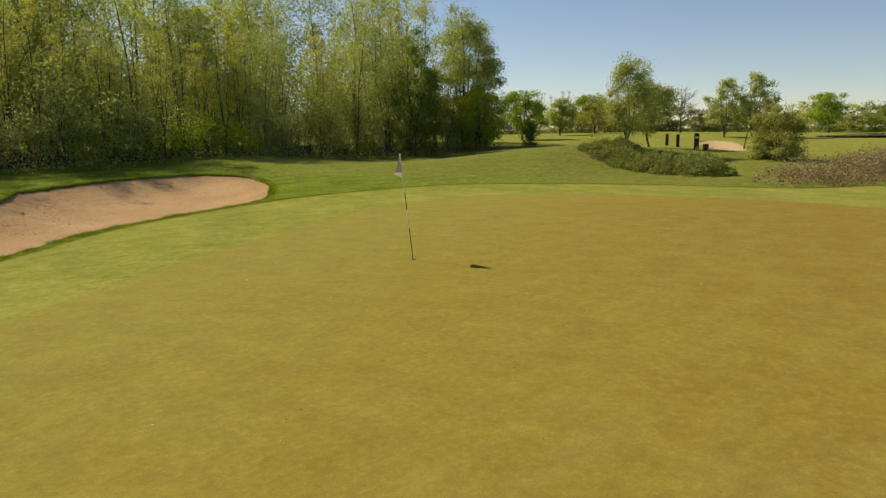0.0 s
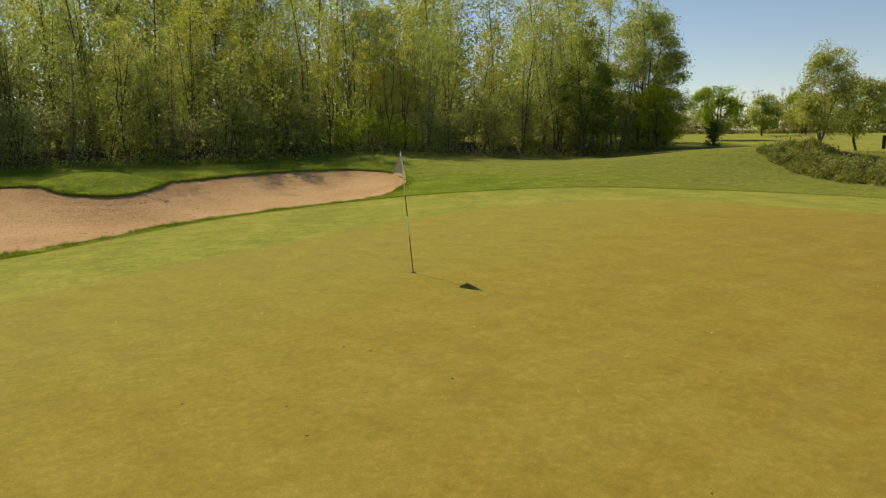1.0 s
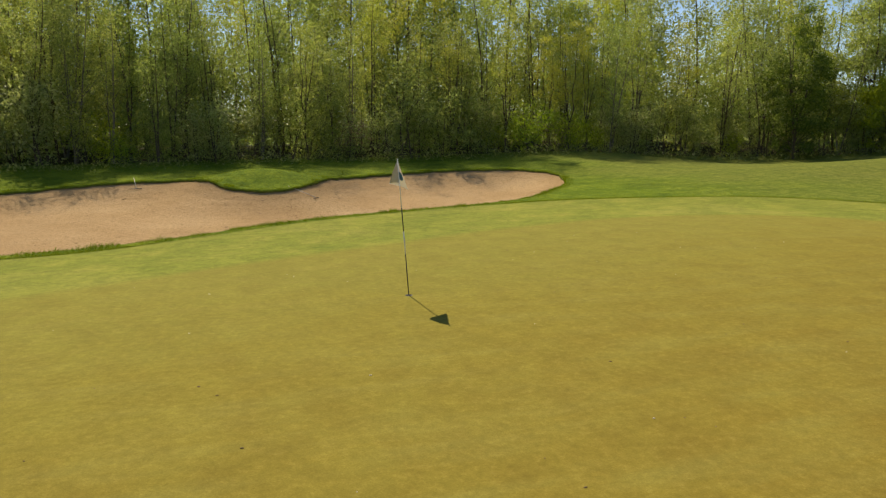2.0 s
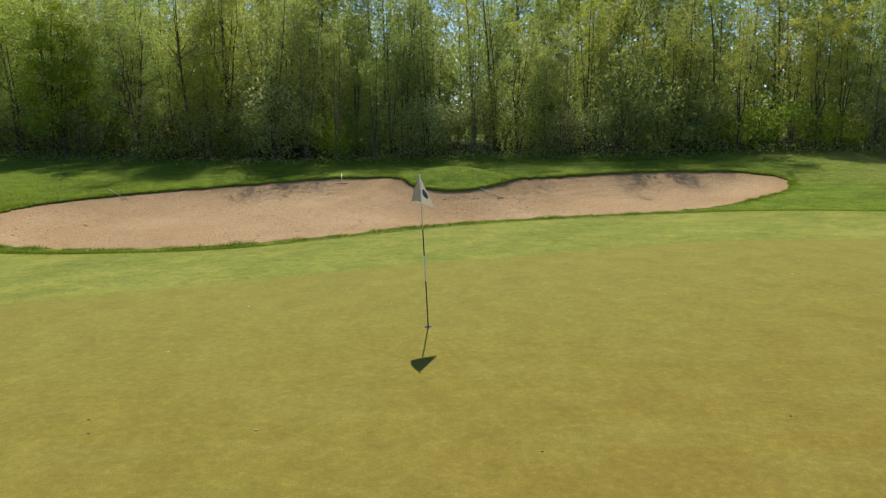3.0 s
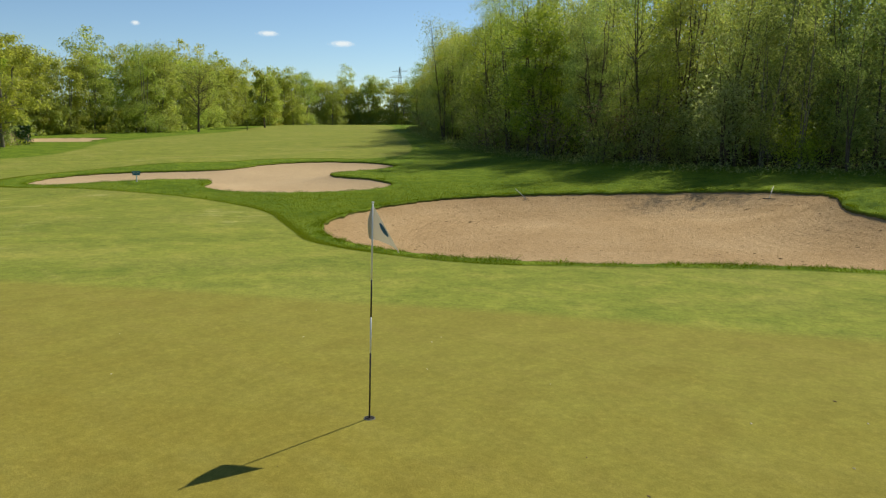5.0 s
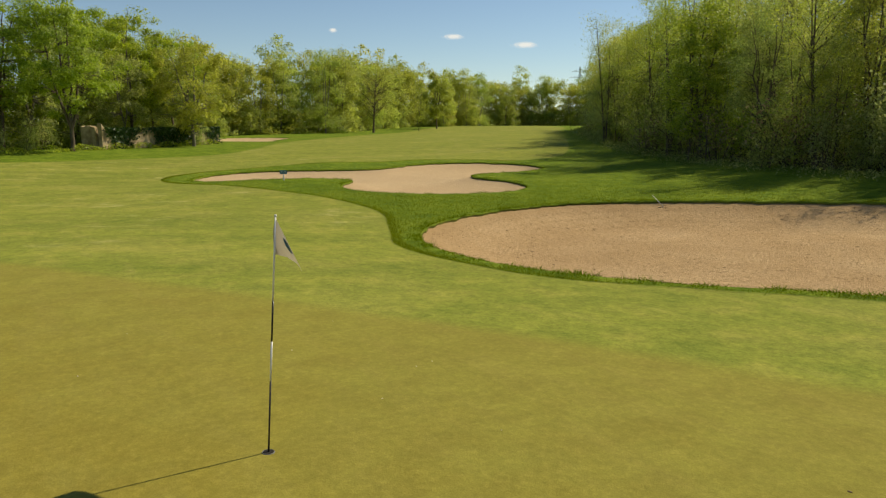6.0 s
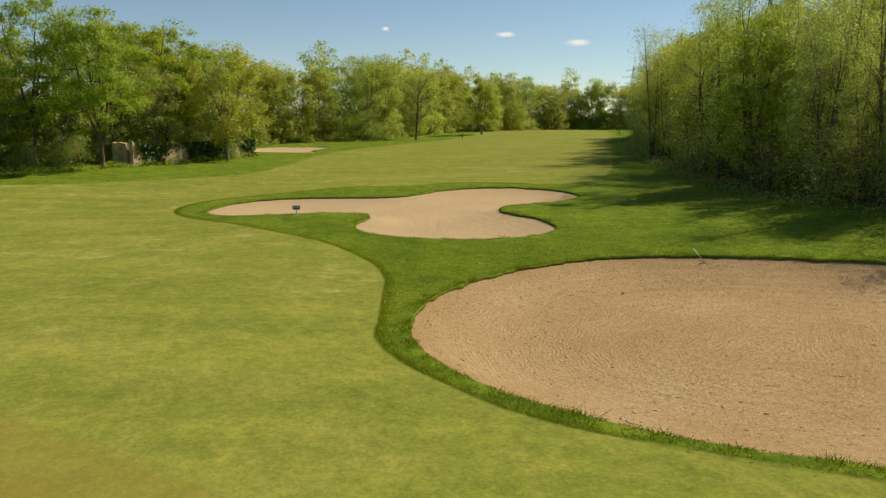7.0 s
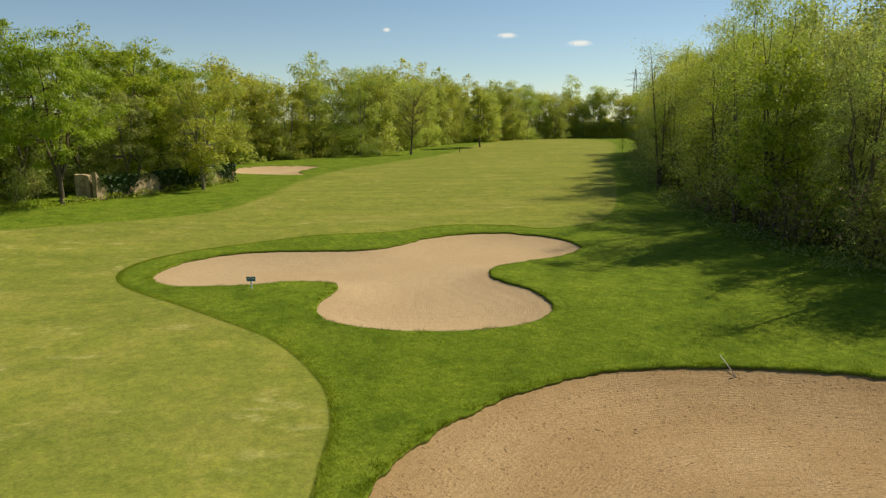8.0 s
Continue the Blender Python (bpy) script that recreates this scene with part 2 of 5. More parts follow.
def plain(name, a, b, scale=8.0, rough=0.7, metal=0.0, relief=0.3, depth=0.01, stretch=None, spec=0.4):
    m, nt, bsdf, out = material(name)
    n = noise_tex(nt, scale, 5, 0.6, stretch=stretch)
    n2 = noise_tex(nt, scale * 9, 3, 0.6, stretch=stretch)
    col = mix(nt, span(nt, n, 0.3, 0.7), a, b)
    col = mix(nt, 0.3, col, mix(nt, n2, (0.35, 0.35, 0.35), (0.65, 0.65, 0.65)), "OVERLAY")
    nt.links.new(col, bsdf.inputs["Base Color"])
    bsdf.inputs["Roughness"].default_value, bsdf.inputs["Metallic"].default_value = rough, metal
    bsdf.inputs["Specular IOR Level"].default_value = spec
    bump(nt, bsdf, arith(nt, "ADD", n, arith(nt, "MULTIPLY", n2, 0.4)), relief, depth)
    return m


TURF = turf_material()
SAND = sand_material("raked_sand")
PALE_SAND = sand_material("packed_pale_sand", 0.45)
BARK = plain("bark", (0.075, 0.055, 0.035), (0.16, 0.125, 0.085), 3.0, 0.9, relief=0.8, depth=0.03, stretch=(3, 3, 0.6), spec=0.15)
BARK_PALE = plain("pale_bark", (0.13, 0.11, 0.075), (0.26, 0.23, 0.17), 3.0, 0.9, relief=0.7, depth=0.03, stretch=(3, 3, 0.6), spec=0.15)
LEAF_WOOD = leaf_material("woodland_leaf", (0.19, 0.235, 0.068), (0.36, 0.425, 0.13), (0.51, 0.55, 0.21), 0.66, (1.0, 1.0, 0.68))
LEAF_WILLOW = leaf_material("willow_leaf", (0.22, 0.265, 0.075), (0.39, 0.455, 0.135), (0.53, 0.58, 0.21), 0.66, (1.0, 1.0, 0.68))
LEAF_BRIGHT = leaf_material("bright_leaf", (0.2, 0.275, 0.025), (0.385, 0.475, 0.045), (0.52, 0.575, 0.08), 0.52, (1.0, 1.0, 0.6))
LEAF_YELLOW = leaf_material("yellow_leaf", (0.29, 0.32, 0.055), (0.45, 0.48, 0.09), (0.57, 0.56, 0.14), 0.66, (1.0, 1.0, 0.65))
LEAF_DARK = leaf_material("ivy_leaf", (0.015, 0.04, 0.008), (0.035, 0.08, 0.014), (0.07, 0.13, 0.025), 0.25)
LEAF_PALE = leaf_material("pale_leaf", (0.28, 0.31, 0.12), (0.45, 0.49, 0.2), (0.58, 0.6, 0.3), 0.6, (1.0, 1.0, 0.7))
LEAF_FAR = leaf_material("far_leaf", (0.31, 0.375, 0.085), (0.45, 0.505, 0.125), (0.54, 0.565, 0.17), 0.66, (1.0, 1.0, 0.62))
LEAF_RUST = leaf_material("dry_stem", (0.17, 0.115, 0.06), (0.32, 0.225, 0.125), (0.46, 0.37, 0.22), 0.3)
LEAF_DEEP = leaf_material("deep_green_leaf", (0.08, 0.125, 0.022), (0.17, 0.23, 0.04), (0.28, 0.33, 0.07), 0.5)
LEAF_OLIVE = leaf_material("olive_leaf", (0.2, 0.22, 0.04), (0.36, 0.38, 0.08), (0.5, 0.5, 0.15), 0.55)
LEAF_MILD = leaf_material("mild_yellow_leaf", (0.35, 0.37, 0.07), (0.48, 0.5, 0.1), (0.56, 0.56, 0.13), 0.66, (1.0, 1.0, 0.62))
BLADE = leaf_material("grass_blade", (0.13, 0.17, 0.006), (0.19, 0.24, 0.012), (0.26, 0.29, 0.024), 0.4, gloss=0.05)
HERB = leaf_material("herb_leaf", (0.14, 0.18, 0.05), (0.27, 0.32, 0.1), (0.42, 0.45, 0.2), 0.5)


# ---- the lie of the land ----
def spline(points, per=8):
    """A closed smooth line through a few corner points."""
    p = np.array(points, float)
    a, b, c, d = np.roll(p, 1, 0), p, np.roll(p, -1, 0), np.roll(p, -2, 0)
    out = []
    for t in np.linspace(0, 1, per, endpoint=False):
        out.append(0.5 * (2 * b + (c - a) * t + (2 * a - 5 * b + 4 * c - d) * t ** 2 + (3 * b - a - 3 * c + d) * t ** 3))
    return np.stack(out, 1).reshape(-1, 2)


def distance(xy, loop):
    """Signed distance to a closed line, negative inside."""
    res = np.empty(len(xy))
    a, b = loop, np.roll(loop, -1, 0)
    ab = b - a
    ll = np.maximum((ab ** 2).sum(1), 1e-9)
    for s in range(0, len(xy), 4000):
        p = xy[s:s + 4000]
        ap = p[:, None] - a[None]
        t = np.clip((ap * ab).sum(2) / ll, 0, 1)
        d = np.sqrt((((ap - t[..., None] * ab) ** 2).sum(2)).min(1))
        cross = (a[None, :, 1] > p[:, None, 1]) != (b[None, :, 1] > p[:, None, 1])
        with np.errstate(divide="ignore", invalid="ignore"):
            xi = a[:, 0] + (p[:, None, 1] - a[:, 1]) * ab[:, 0] / ab[:, 1]
        inside = (cross & (p[:, None, 0] < xi)).sum(1) % 2 == 1
        res[s:s + 4000] = np.where(inside, -d, d)
    return res


LONG_BUNKER = spline([(-7.3, 8.7), (-10.3, 8.55), (-12.8, 9.45), (-15.1, 11.3), (-16.8, 13.9), (-17.9, 17.0), (-18.1, 20.5), (-16.8, 23.8), (-14.3, 26.9), (-11, 29.6),
                      (-7.5, 31), (-4.6, 30.2), (-3.2, 27.6), (-1.6, 25), (0.4, 24.7), (2.2, 26.5), (4.3, 29.6), (8, 31.8), (12, 33), (15.5, 32.6), (17, 29.5),
                      (15.6, 25.2), (12.8, 21.4), (9.8, 17.8), (6.6, 15.8), (3.4, 14.55), (0.7, 13.45), (-1.7, 11.95), (-4.0, 10.1)])
WINGED_BUNKER = spline([(-39.9, 9.8), (-37.0, 10.5), (-35.0, 13.2), (-34.9, 15.6), (-33.8, 17.2), (-32.4, 16.8), (-30.2, 15.1), (-27.8, 14.7), (-25.6, 16.3),
                        (-24.1, 19.2), (-23.9, 22), (-25.3, 24.1), (-28, 25.1), (-31.3, 25), (-33.4, 26.3), (-34.0, 28.9), (-34.4, 32), (-36, 34.5), (-39.3, 35.2),
                        (-42.2, 33.6), (-43.6, 31.0), (-43.5, 27.5), (-42.1, 24.5), (-41.9, 22), (-43.5, 18.8), (-44.7, 15.5), (-44.0, 12.4), (-42, 10.5)])
FAR_BUNKER = spline([(-107, 29.4), (-111.5, 32.5), (-112.5, 37.5), (-109, 43.2), (-105.5, 41), (-102.8, 38.4), (-99.5, 37.3), (-95, 36.3), (-96, 34), (-99, 31.5), (-102.5, 29)])
EAST_BUNKER = spline([(57, 11), (62, 12.5), (72, 16.5), (76, 21), (70, 20.5), (62, 16.5), (57, 13.5)])
EAST_FAIRWAY = spline([(54, 24.5), (57, 15), (51, 6), (58, -2), (90, -6), (130, 4), (150, 30), (128, 66), (92, 64), (68, 48), (55, 36)])
BUNKERS = [LONG_BUNKER, WINGED_BUNKER, FAR_BUNKER, EAST_BUNKER]
PUTTING = spline([(-10, 0.2), (-7.2, 1.9), (-4.9, 3.1), (-1.9, 4.8), (1.3, 6.2), (4.8, 7.7), (8.8, 8.7), (12.5, 8.2), (15, 5.8), (16, 1), (16.4, -3), (15, -7), (11, -12),
                  (4, -16), (-4, -17.5), (-12, -16), (-16, -11), (-16, -5), (-13, -1.5)])
MOWN_NEAR = [(28.7, -4), (24.4, -0.9), (23.4, 6.0), (21.6, 10.0), (18.8, 13.7), (14, 15.9), (10.8, 16.4), (7.9, 15.8), (3.3, 14.05), (-0.1, 12.45), (-4.2, 9.45), (-6.2, 8.35),
             (-8.4, 7.9), (-10, 7.75), (-11.8, 8.0), (-13.8, 9), (-16.2, 10.2), (-18.7, 11.4), (-21.7, 12.1), (-26.2, 12), (-31.1, 10.4), (-35.9, 8.9),
             (-39.8, 8.2), (-43, 8.6), (-45.5, 10.5), (-47, 14), (-47, 20), (-46, 26), (-47, 31), (-45, 35), (-42.4, 37.1)]
MOWN_FAR = [(-44.5, 44.5), (-63, 62), (-93, 88), (-136, 128), (-170, 150), (-185, 140), (-165, 112), (-125, 75), (-109, 56), (-100, 44), (-93, 38), (-82, 31), (-69.5, 24),
            (-63, 18.8), (-60.5, 14), (-59.6, 6), (-59.5, 2.5), (-62, -10), (-60, -40), (0, -45), (30, -30), (32, -10)]
MOWN = spline(MOWN_NEAR + MOWN_FAR)
WOOD_FRONT = [(52, 36), (42, 40), (28, 42.6), (14, 42.4), (2, 42.4), (-10, 41.4), (-19, 41.4), (-28, 46), (-41, 53), (-58, 66), (-85, 90), (-106, 110)]
WOOD_BACK = [(-98, 122), (-70, 105), (-40, 80), (-10, 70), (30, 68), (58, 56)]
WOOD = np.array(WOOD_FRONT + WOOD_BACK, float)

LIE_NEAR = [(0, 0, 0), (2.3, -6.4, 0.08), (-10, 4, -0.28), (10, 2, 0.12), (15, 5, 0.02), (14, -4, 0.05), (-6, -8, 0.05), (-12, -10, 0), (-13.4, 9.5, -0.52),
            (-7, 8.5, -0.45), (0, 13, -0.4), (8, 16.5, -0.4), (15.2, 25, -0.4), (-3, 27, -0.3), (1, 24.5, -0.42), (-17.5, 20, -0.65), (-11, 29.8, -0.5),
            (8, 32, -0.1), (15.5, 33, 0), (-22, 14, -0.6), (-25, 20, -0.62), (-34, 13.4, -0.3), (-32.7, 17, -0.46), (-40, 9.8, -0.61), (-45, 15, -0.5),
            (-44, 31, -0.3), (-36, 34, -0.45), (-30, 25, -0.5), (-25, 35, -0.3), (-20, 8, -0.55)]
LIE_FAR = [(-30, 0, -0.6), (-50, 0, -0.4), (-71, 7, 0.32), (-79, 20, 0.3), (-60, 25, 0), (-66, 55, 0.8), (-128, 69, 0.9), (-140, 92, 1.57), (-105, 103, 1.47),
           (-105, 38, 0.3), (-120, 44, 0.8), (-41, 50, 0.2), (-20, 41, 0.1), (-2, 41, 0.3), (11, 42, 0.4), (22, 40, 0.7), (27, 38, 0.6), (33, 36, 0.1), (38, 33, 0.05), (36.5, 29.5, 0.25),
           (50, 29.5, 0.95), (46, 36, 0.4), (42, 15.1, 1.2), (38.3, 16.7, 1.23), (37, 11.5, 0), (33, 18, 0.7), (20, 12, -0.2), (25, 7, -0.2), (22, 20, 0.1), (28, -4, -0.2)]
LIE_EAST = [(30.5, 4.3, -0.1), (50, 10, 0.5), (60, 18.6, 0.75), (41, 4.2, 0.2), (90, 35, 1.8), (120, 45, 2.0), (70, 0, 0.6), (120, 0, 1.0), (-180, 120, 2),
            (0, -40, 0), (-60, -40, 0), (60, -40, 0), (40, 60, 1), (-20, 70, 0.5), (-80, -10, 0.2), (-95, 80, 1.2), (-160, 60, 1.3), (-200, 170, 2), (160, 60, 1.5), (185, 0, 1.2), (150, 120, 1.5),
            (210, -70, 1.0), (110, -60, 0.6), (260, 50, 1.5), (220, 120, 1.5), (90, 90, 1.4)]
_K = np.array(LIE_NEAR + LIE_FAR + LIE_EAST, float)
_R = np.sqrt(((_K[:, None, :2] - _K[None, :, :2]) ** 2).sum(2) + 9.0)
_A = np.block([[-_R + 0.15 * np.eye(len(_K)), np.ones((len(_K), 1))], [np.ones((1, len(_K))), np.zeros((1, 1))]])
_W = np.linalg.solve(_A, np.append(_K[:, 2], 0))


def lie(x, y):
    """The height of the turf, without the bunkers."""
    x, y = np.atleast_1d(np.asarray(x, float)), np.atleast_1d(np.asarray(y, float))
    z = np.empty(len(x))
    for s in range(0, len(x), 20000):
        r = np.sqrt((x[s:s + 20000, None] - _K[:, 0]) ** 2 + (y[s:s + 20000, None] - _K[:, 1]) ** 2 + 9.0)
        z[s:s + 20000] = -r @ _W[:-1] + _W[-1]
    far = np.clip((np.hypot(x + 20, y - 20) - 170) / 120, 0, 1)
    far = far * far * (3 - 2 * far)
    z = np.clip(z, -1.2, 3.0) * (1 - far) + 1.6 * far
    # the grassy mound that pushes into the long bunker, and low swells
    z += 0.72 * np.exp(-(((x + 0.3) / 3.6) ** 2 + ((y - 28.3) / 2.6) ** 2) * 1.4)
    z += 0.4 * np.exp(-(((x + 48.5) / 3.0) ** 2 + ((y - 23.5) / 6.0) ** 2))
    return z


def up(x, y):
    return float(lie(x, y)[0])


# ---- mesh helpers ----
def quick(name, verts, faces, mats, smooth=False):
    """A mesh from arrays: faces is an (n, 3) or (n, 4) array."""
    me = bpy.data.meshes.new(name)
    faces = np.asarray(faces, np.int32)
    k = faces.shape[1]
    me.vertices.add(len(verts))
    me.vertices.foreach_set("co", np.asarray(verts, np.float32).ravel())
    me.loops.add(faces.size)
    me.loops.foreach_set("vertex_index", faces.ravel())
    me.polygons.add(len(faces))
    me.polygons.foreach_set("loop_start", np.arange(0, faces.size, k, dtype=np.int32))
    me.update(calc_edges=True)
    me.validate()
    me.polygons.foreach_set("use_smooth", np.full(len(me.polygons), smooth))
    for mt in mats:
        me.materials.append(mt)
    return me


def field(me, name, values):
    at = me.attributes.new(name, "FLOAT", "POINT")
    at.data.foreach_set("value", np.asarray(values, np.float32))


def part(name, bm, mat, parent=None, label="", smooth=False):
    """Links a bmesh as one mesh object, under a thing or under a part."""
    me = bpy.data.meshes.new(name)
    bm.normal_update()
    bm.to_mesh(me)
    bm.free()
    me.materials.append(mat)
    if smooth:
        me.polygons.foreach_set("use_smooth", np.full(len(me.polygons), True))
    ob = new(name, me)
    ob.parent = parent
    return tagged(ob, label)


def tube(bm, a, b, ra, rb, sides=8, caps=True):
    """A tapered round bar from a to b."""
    a, b = Vector(a), Vector(b)
    q = (b - a).to_track_quat("Z", "Y")
    rings = []
    for c, r in ((a, ra), (b, rb)):
        rings.append([bm.verts.new(c + q @ Vector((r * math.cos(2 * math.pi * i / sides), r * math.sin(2 * math.pi * i / sides), 0))) for i in range(sides)])
    for i in range(sides):
        bm.faces.new((rings[0][i], rings[0][(i + 1) % sides], rings[1][(i + 1) % sides], rings[1][i]))
    if caps:
        bm.faces.new(rings[0][::-1])
        bm.faces.new(rings[1])
    return bm


def block(bm, size, m, bevel=0.0):
    """A box with softened edges, posed by m."""
    made = bmesh.ops.create_cube(bm, size=1.0, matrix=m @ Matrix.Diagonal((*size, 1)))
    if bevel:
        edges = list({e for v in made["verts"] for e in v.link_edges})
        bmesh.ops.bevel(bm, geom=edges, offset=bevel, segments=2, affect="EDGES", profile=0.6)
    return bm


def empty(name, m=None):
    ob = new(name)
    ob.empty_display_size = 0.2
    if m is not None:
        ob.matrix_world = m
    return ob


def along(points, step):
    """Even places on an open line, with the way across it."""
    p = np.array(points, float)
    seg = np.diff(p, axis=0)
    ln = np.linalg.norm(seg, axis=1)
    cum = np.concatenate([[0], np.cumsum(ln)])
    s = np.arange(0, cum[-1], step)
    k = np.clip(np.searchsorted(cum, s, side="right") - 1, 0, len(ln) - 1)
    pos = p[k] + seg[k] * ((s - cum[k]) / ln[k])[:, None]
    across = np.stack([-seg[k][:, 1], seg[k][:, 0]], 1) / ln[k][:, None]
    return pos, across


# ---- ground: one sheet to the horizon, finest round the putting green and the bunkers ----
def lines(lo, hi, step, far_lo, far_hi, grow=1.11):
    mid = np.arange(lo, hi + step / 2, step)
    left, right, s = [], [], step
    v = lo
    while v > far_lo:
        s *= grow
        v -= s
        left.append(v)
    s, v = step, hi
    while v < far_hi:
        s *= grow
        v += s
        right.append(v)
    return np.array(left[::-1] + list(mid) + right)


def closer(v, lo, hi, step):
    return np.sort(np.concatenate([v[(v < lo) | (v > hi)], np.arange(lo, hi + step / 2, step)]))


gx = closer(closer(lines(-47, 19, 0.26, -2600, 2600), -120, -94, 0.8), 52, 76, 0.8)
gy = closer(lines(-4, 37, 0.26, -2600, 2600), 37.5, 48, 0.8)
GX, GY = np.meshgrid(gx, gy)
gxy = np.stack([GX.ravel(), GY.ravel()], 1)
d_each = [distance(gxy, b) for b in BUNKERS]
d_sand = np.minimum.reduce(d_each)
gz = lie(gxy[:, 0], gxy[:, 1]) - np.where(np.minimum(d_each[0], d_each[1]) < 0.16, 1.3, 0.0) - np.where(np.minimum(d_each[2], d_each[3]) < -0.3, 0.7, 0.0)
n, w = len(gx), len(gy)
idx = np.arange(n * w).reshape(w, n)
quads = np.stack([idx[:-1, :-1], idx[:-1, 1:], idx[1:, 1:], idx[1:, :-1]], 2).reshape(-1, 4)
ground_mesh = quick("ground", np.column_stack([gxy, gz]), quads, [TURF], True)
field(ground_mesh, "d_green", distance(gxy, PUTTING))
# the cut fades out along the far fairway
field(ground_mesh, "d_mown", np.minimum(distance(gxy, MOWN), 0.3 * distance(gxy, EAST_FAIRWAY)) * (1 - 0.9 * np.clip((-gxy[:, 0] - 45) / 25, 0, 1)))
field(ground_mesh, "d_sand", d_sand)
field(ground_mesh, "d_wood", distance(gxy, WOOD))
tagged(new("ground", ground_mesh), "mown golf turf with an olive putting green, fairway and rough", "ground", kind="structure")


def bunker_floor(x, y, d, deep=0.35):
    """Sand lies below the cut turf edge and dishes towards the middle."""
    depth = np.clip(-d / (2.8 + 2.0 * deep), 0, 1)
    return lie(x, y) - 0.075 - deep * depth * (2 - depth)


def bunker(loop, step, label, sand, sunk=0.0, deep=0.35):
    lo, hi = loop.min(0) - 1.0, loop.max(0) + 1.0
    xs, ys = np.arange(lo[0], hi[0], step), np.arange(lo[1], hi[1], step)
    X, Y = np.meshgrid(xs, ys)
    xy = np.stack([X.ravel(), Y.ravel()], 1)
    d = distance(xy, loop)
    z = bunker_floor(xy[:, 0], xy[:, 1], d, deep) + sunk
    # rounded mounds of the mound turf do not lift the sand
    z -= 0.72 * np.exp(-(((xy[:, 0] + 0.3) / 3.6) ** 2 + ((xy[:, 1] - 28.3) / 2.6) ** 2) * 1.4) * np.clip(-d / 1.2, 0, 0.8)
    i = np.arange(len(xy)).reshape(len(ys), len(xs))
    q = np.stack([i[:-1, :-1], i[:-1, 1:], i[1:, 1:], i[1:, :-1]], 2).reshape(-1, 4)
    q = q[(d[q] < 0.12).any(1)]
    used, inv = np.unique(q, return_inverse=True)
    me = quick("bunker_sand", np.column_stack([xy, z])[used], inv.reshape(-1, 4), [sand], True)
    field(me, "d_sand", d[used])
    return tagged(new("bunker_sand", me), label, "sand bunker", kind="structure")


def turf_lip(loop, seed):
    """The rolled, ragged turf edge that stands over a bunker's sand."""
    pos, across = along(np.vstack([loop, loop[:1]]), 0.09)
    out = across * np.sign(distance(pos + across * 0.2, loop))[:, None]
    n = len(pos)
    wave = np.array([noise.noise(Vector((p[0] * 1.1, p[1] * 1.1, seed))) + 0.5 * noise.noise(Vector((p[0] * 4.5, p[1] * 4.5, seed))) for p in pos])
    rings = []
    for off, rise, wild in ((0.62, -0.012, 0), (0.5, 0.008, 0), (0.3, 0.022, 0.2), (0.12, 0.035, 0.5), (0.03, 0.028, 1), (-0.03, 0.0, 1), (-0.04, -0.04, 1), (0.0, -0.3, 1)):
        p = pos + out * (off + wild * 0.12 * wave)[:, None] if wild else pos + out * off
        rings.append(np.column_stack([p, lie(p[:, 0], p[:, 1]) + rise + (wild * 0.02 * wave if wild else 0)]))
    v = np.concatenate(rings)
    i = np.arange(n)
    j = (i + 1) % n
    f = np.concatenate([np.stack([r * n + i, r * n + j, (r + 1) * n + j, (r + 1) * n + i], 1) for r in range(len(rings) - 1)])
    me = quick("turf_lip", v, f, [TURF], True)
    field(me, "d_green", np.full(len(v), 9.0))
    field(me, "d_mown", distance(v[:, :2], MOWN))
    # bare soil shows only on the cut face below the grass
    field(me, "d_sand", np.repeat([1, 1, 1, 1, 0.5, 0.06, -0.06, -0.1], n))
    field(me, "d_wood", np.full(len(v), 9.0))
    return tagged(new("turf_lip", me), "ragged turf lip above the bunker sand", "turf edge", kind="structure")


LONG_DEEP = 0.78
turf_lip(LONG_BUNKER, 3)
turf_lip(WINGED_BUNKER, 4)
bunker(LONG_BUNKER, 0.2, "long raked bunker of tan sand below a turf lip", SAND, deep=LONG_DEEP)
bunker(WINGED_BUNKER, 0.25, "winged bunker of smooth tan sand ringed by rough", PALE_SAND)
bunker(FAR_BUNKER, 0.6, "small pale sand bunker far along the fairway", PALE_SAND, 0.07)
bunker(EAST_BUNKER, 0.6, "shallow pale sand bunker behind wooden posts", PALE_SAND, 0.07)


# ---- plants ----
def rods(segs, sides=5):
    """Tapered limbs from rows of (x, y, z, radius) pairs: arrays a (n, 4) and b (n, 4)."""
    a, b = segs
    ax = b[:, :3] - a[:, :3]
    ax /= np.maximum(np.linalg.norm(ax, axis=1, keepdims=True), 1e-6)
    ref = np.where(np.abs(ax[:, 2:3]) > 0.9, np.array([[1.0, 0, 0]]), np.array([[0, 0, 1.0]]))
    u = np.cross(ax, ref)
    u /= np.linalg.norm(u, axis=1, keepdims=True)
    v = np.cross(ax, u)
    ang = 2 * np.pi * np.arange(sides) / sides
    ring = u[:, None] * np.cos(ang)[None, :, None] + v[:, None] * np.sin(ang)[None, :, None]
    va = a[:, None, :3] + ring * a[:, None, 3:4]
    vb = b[:, None, :3] + ring * b[:, None, 3:4]
    verts = np.concatenate([va, vb], 1).reshape(-1, 3)
    base = (np.arange(len(a)) * 2 * sides)[:, None]
    i = np.arange(sides)[None]
    j = (i + 1) % sides
    faces = np.stack([base + i, base + sides + i, base + sides + j, base + j], 2).reshape(-1, 4)
    return verts, faces


LIGHTWARD = np.array([0.0, 0.35, 0.4])


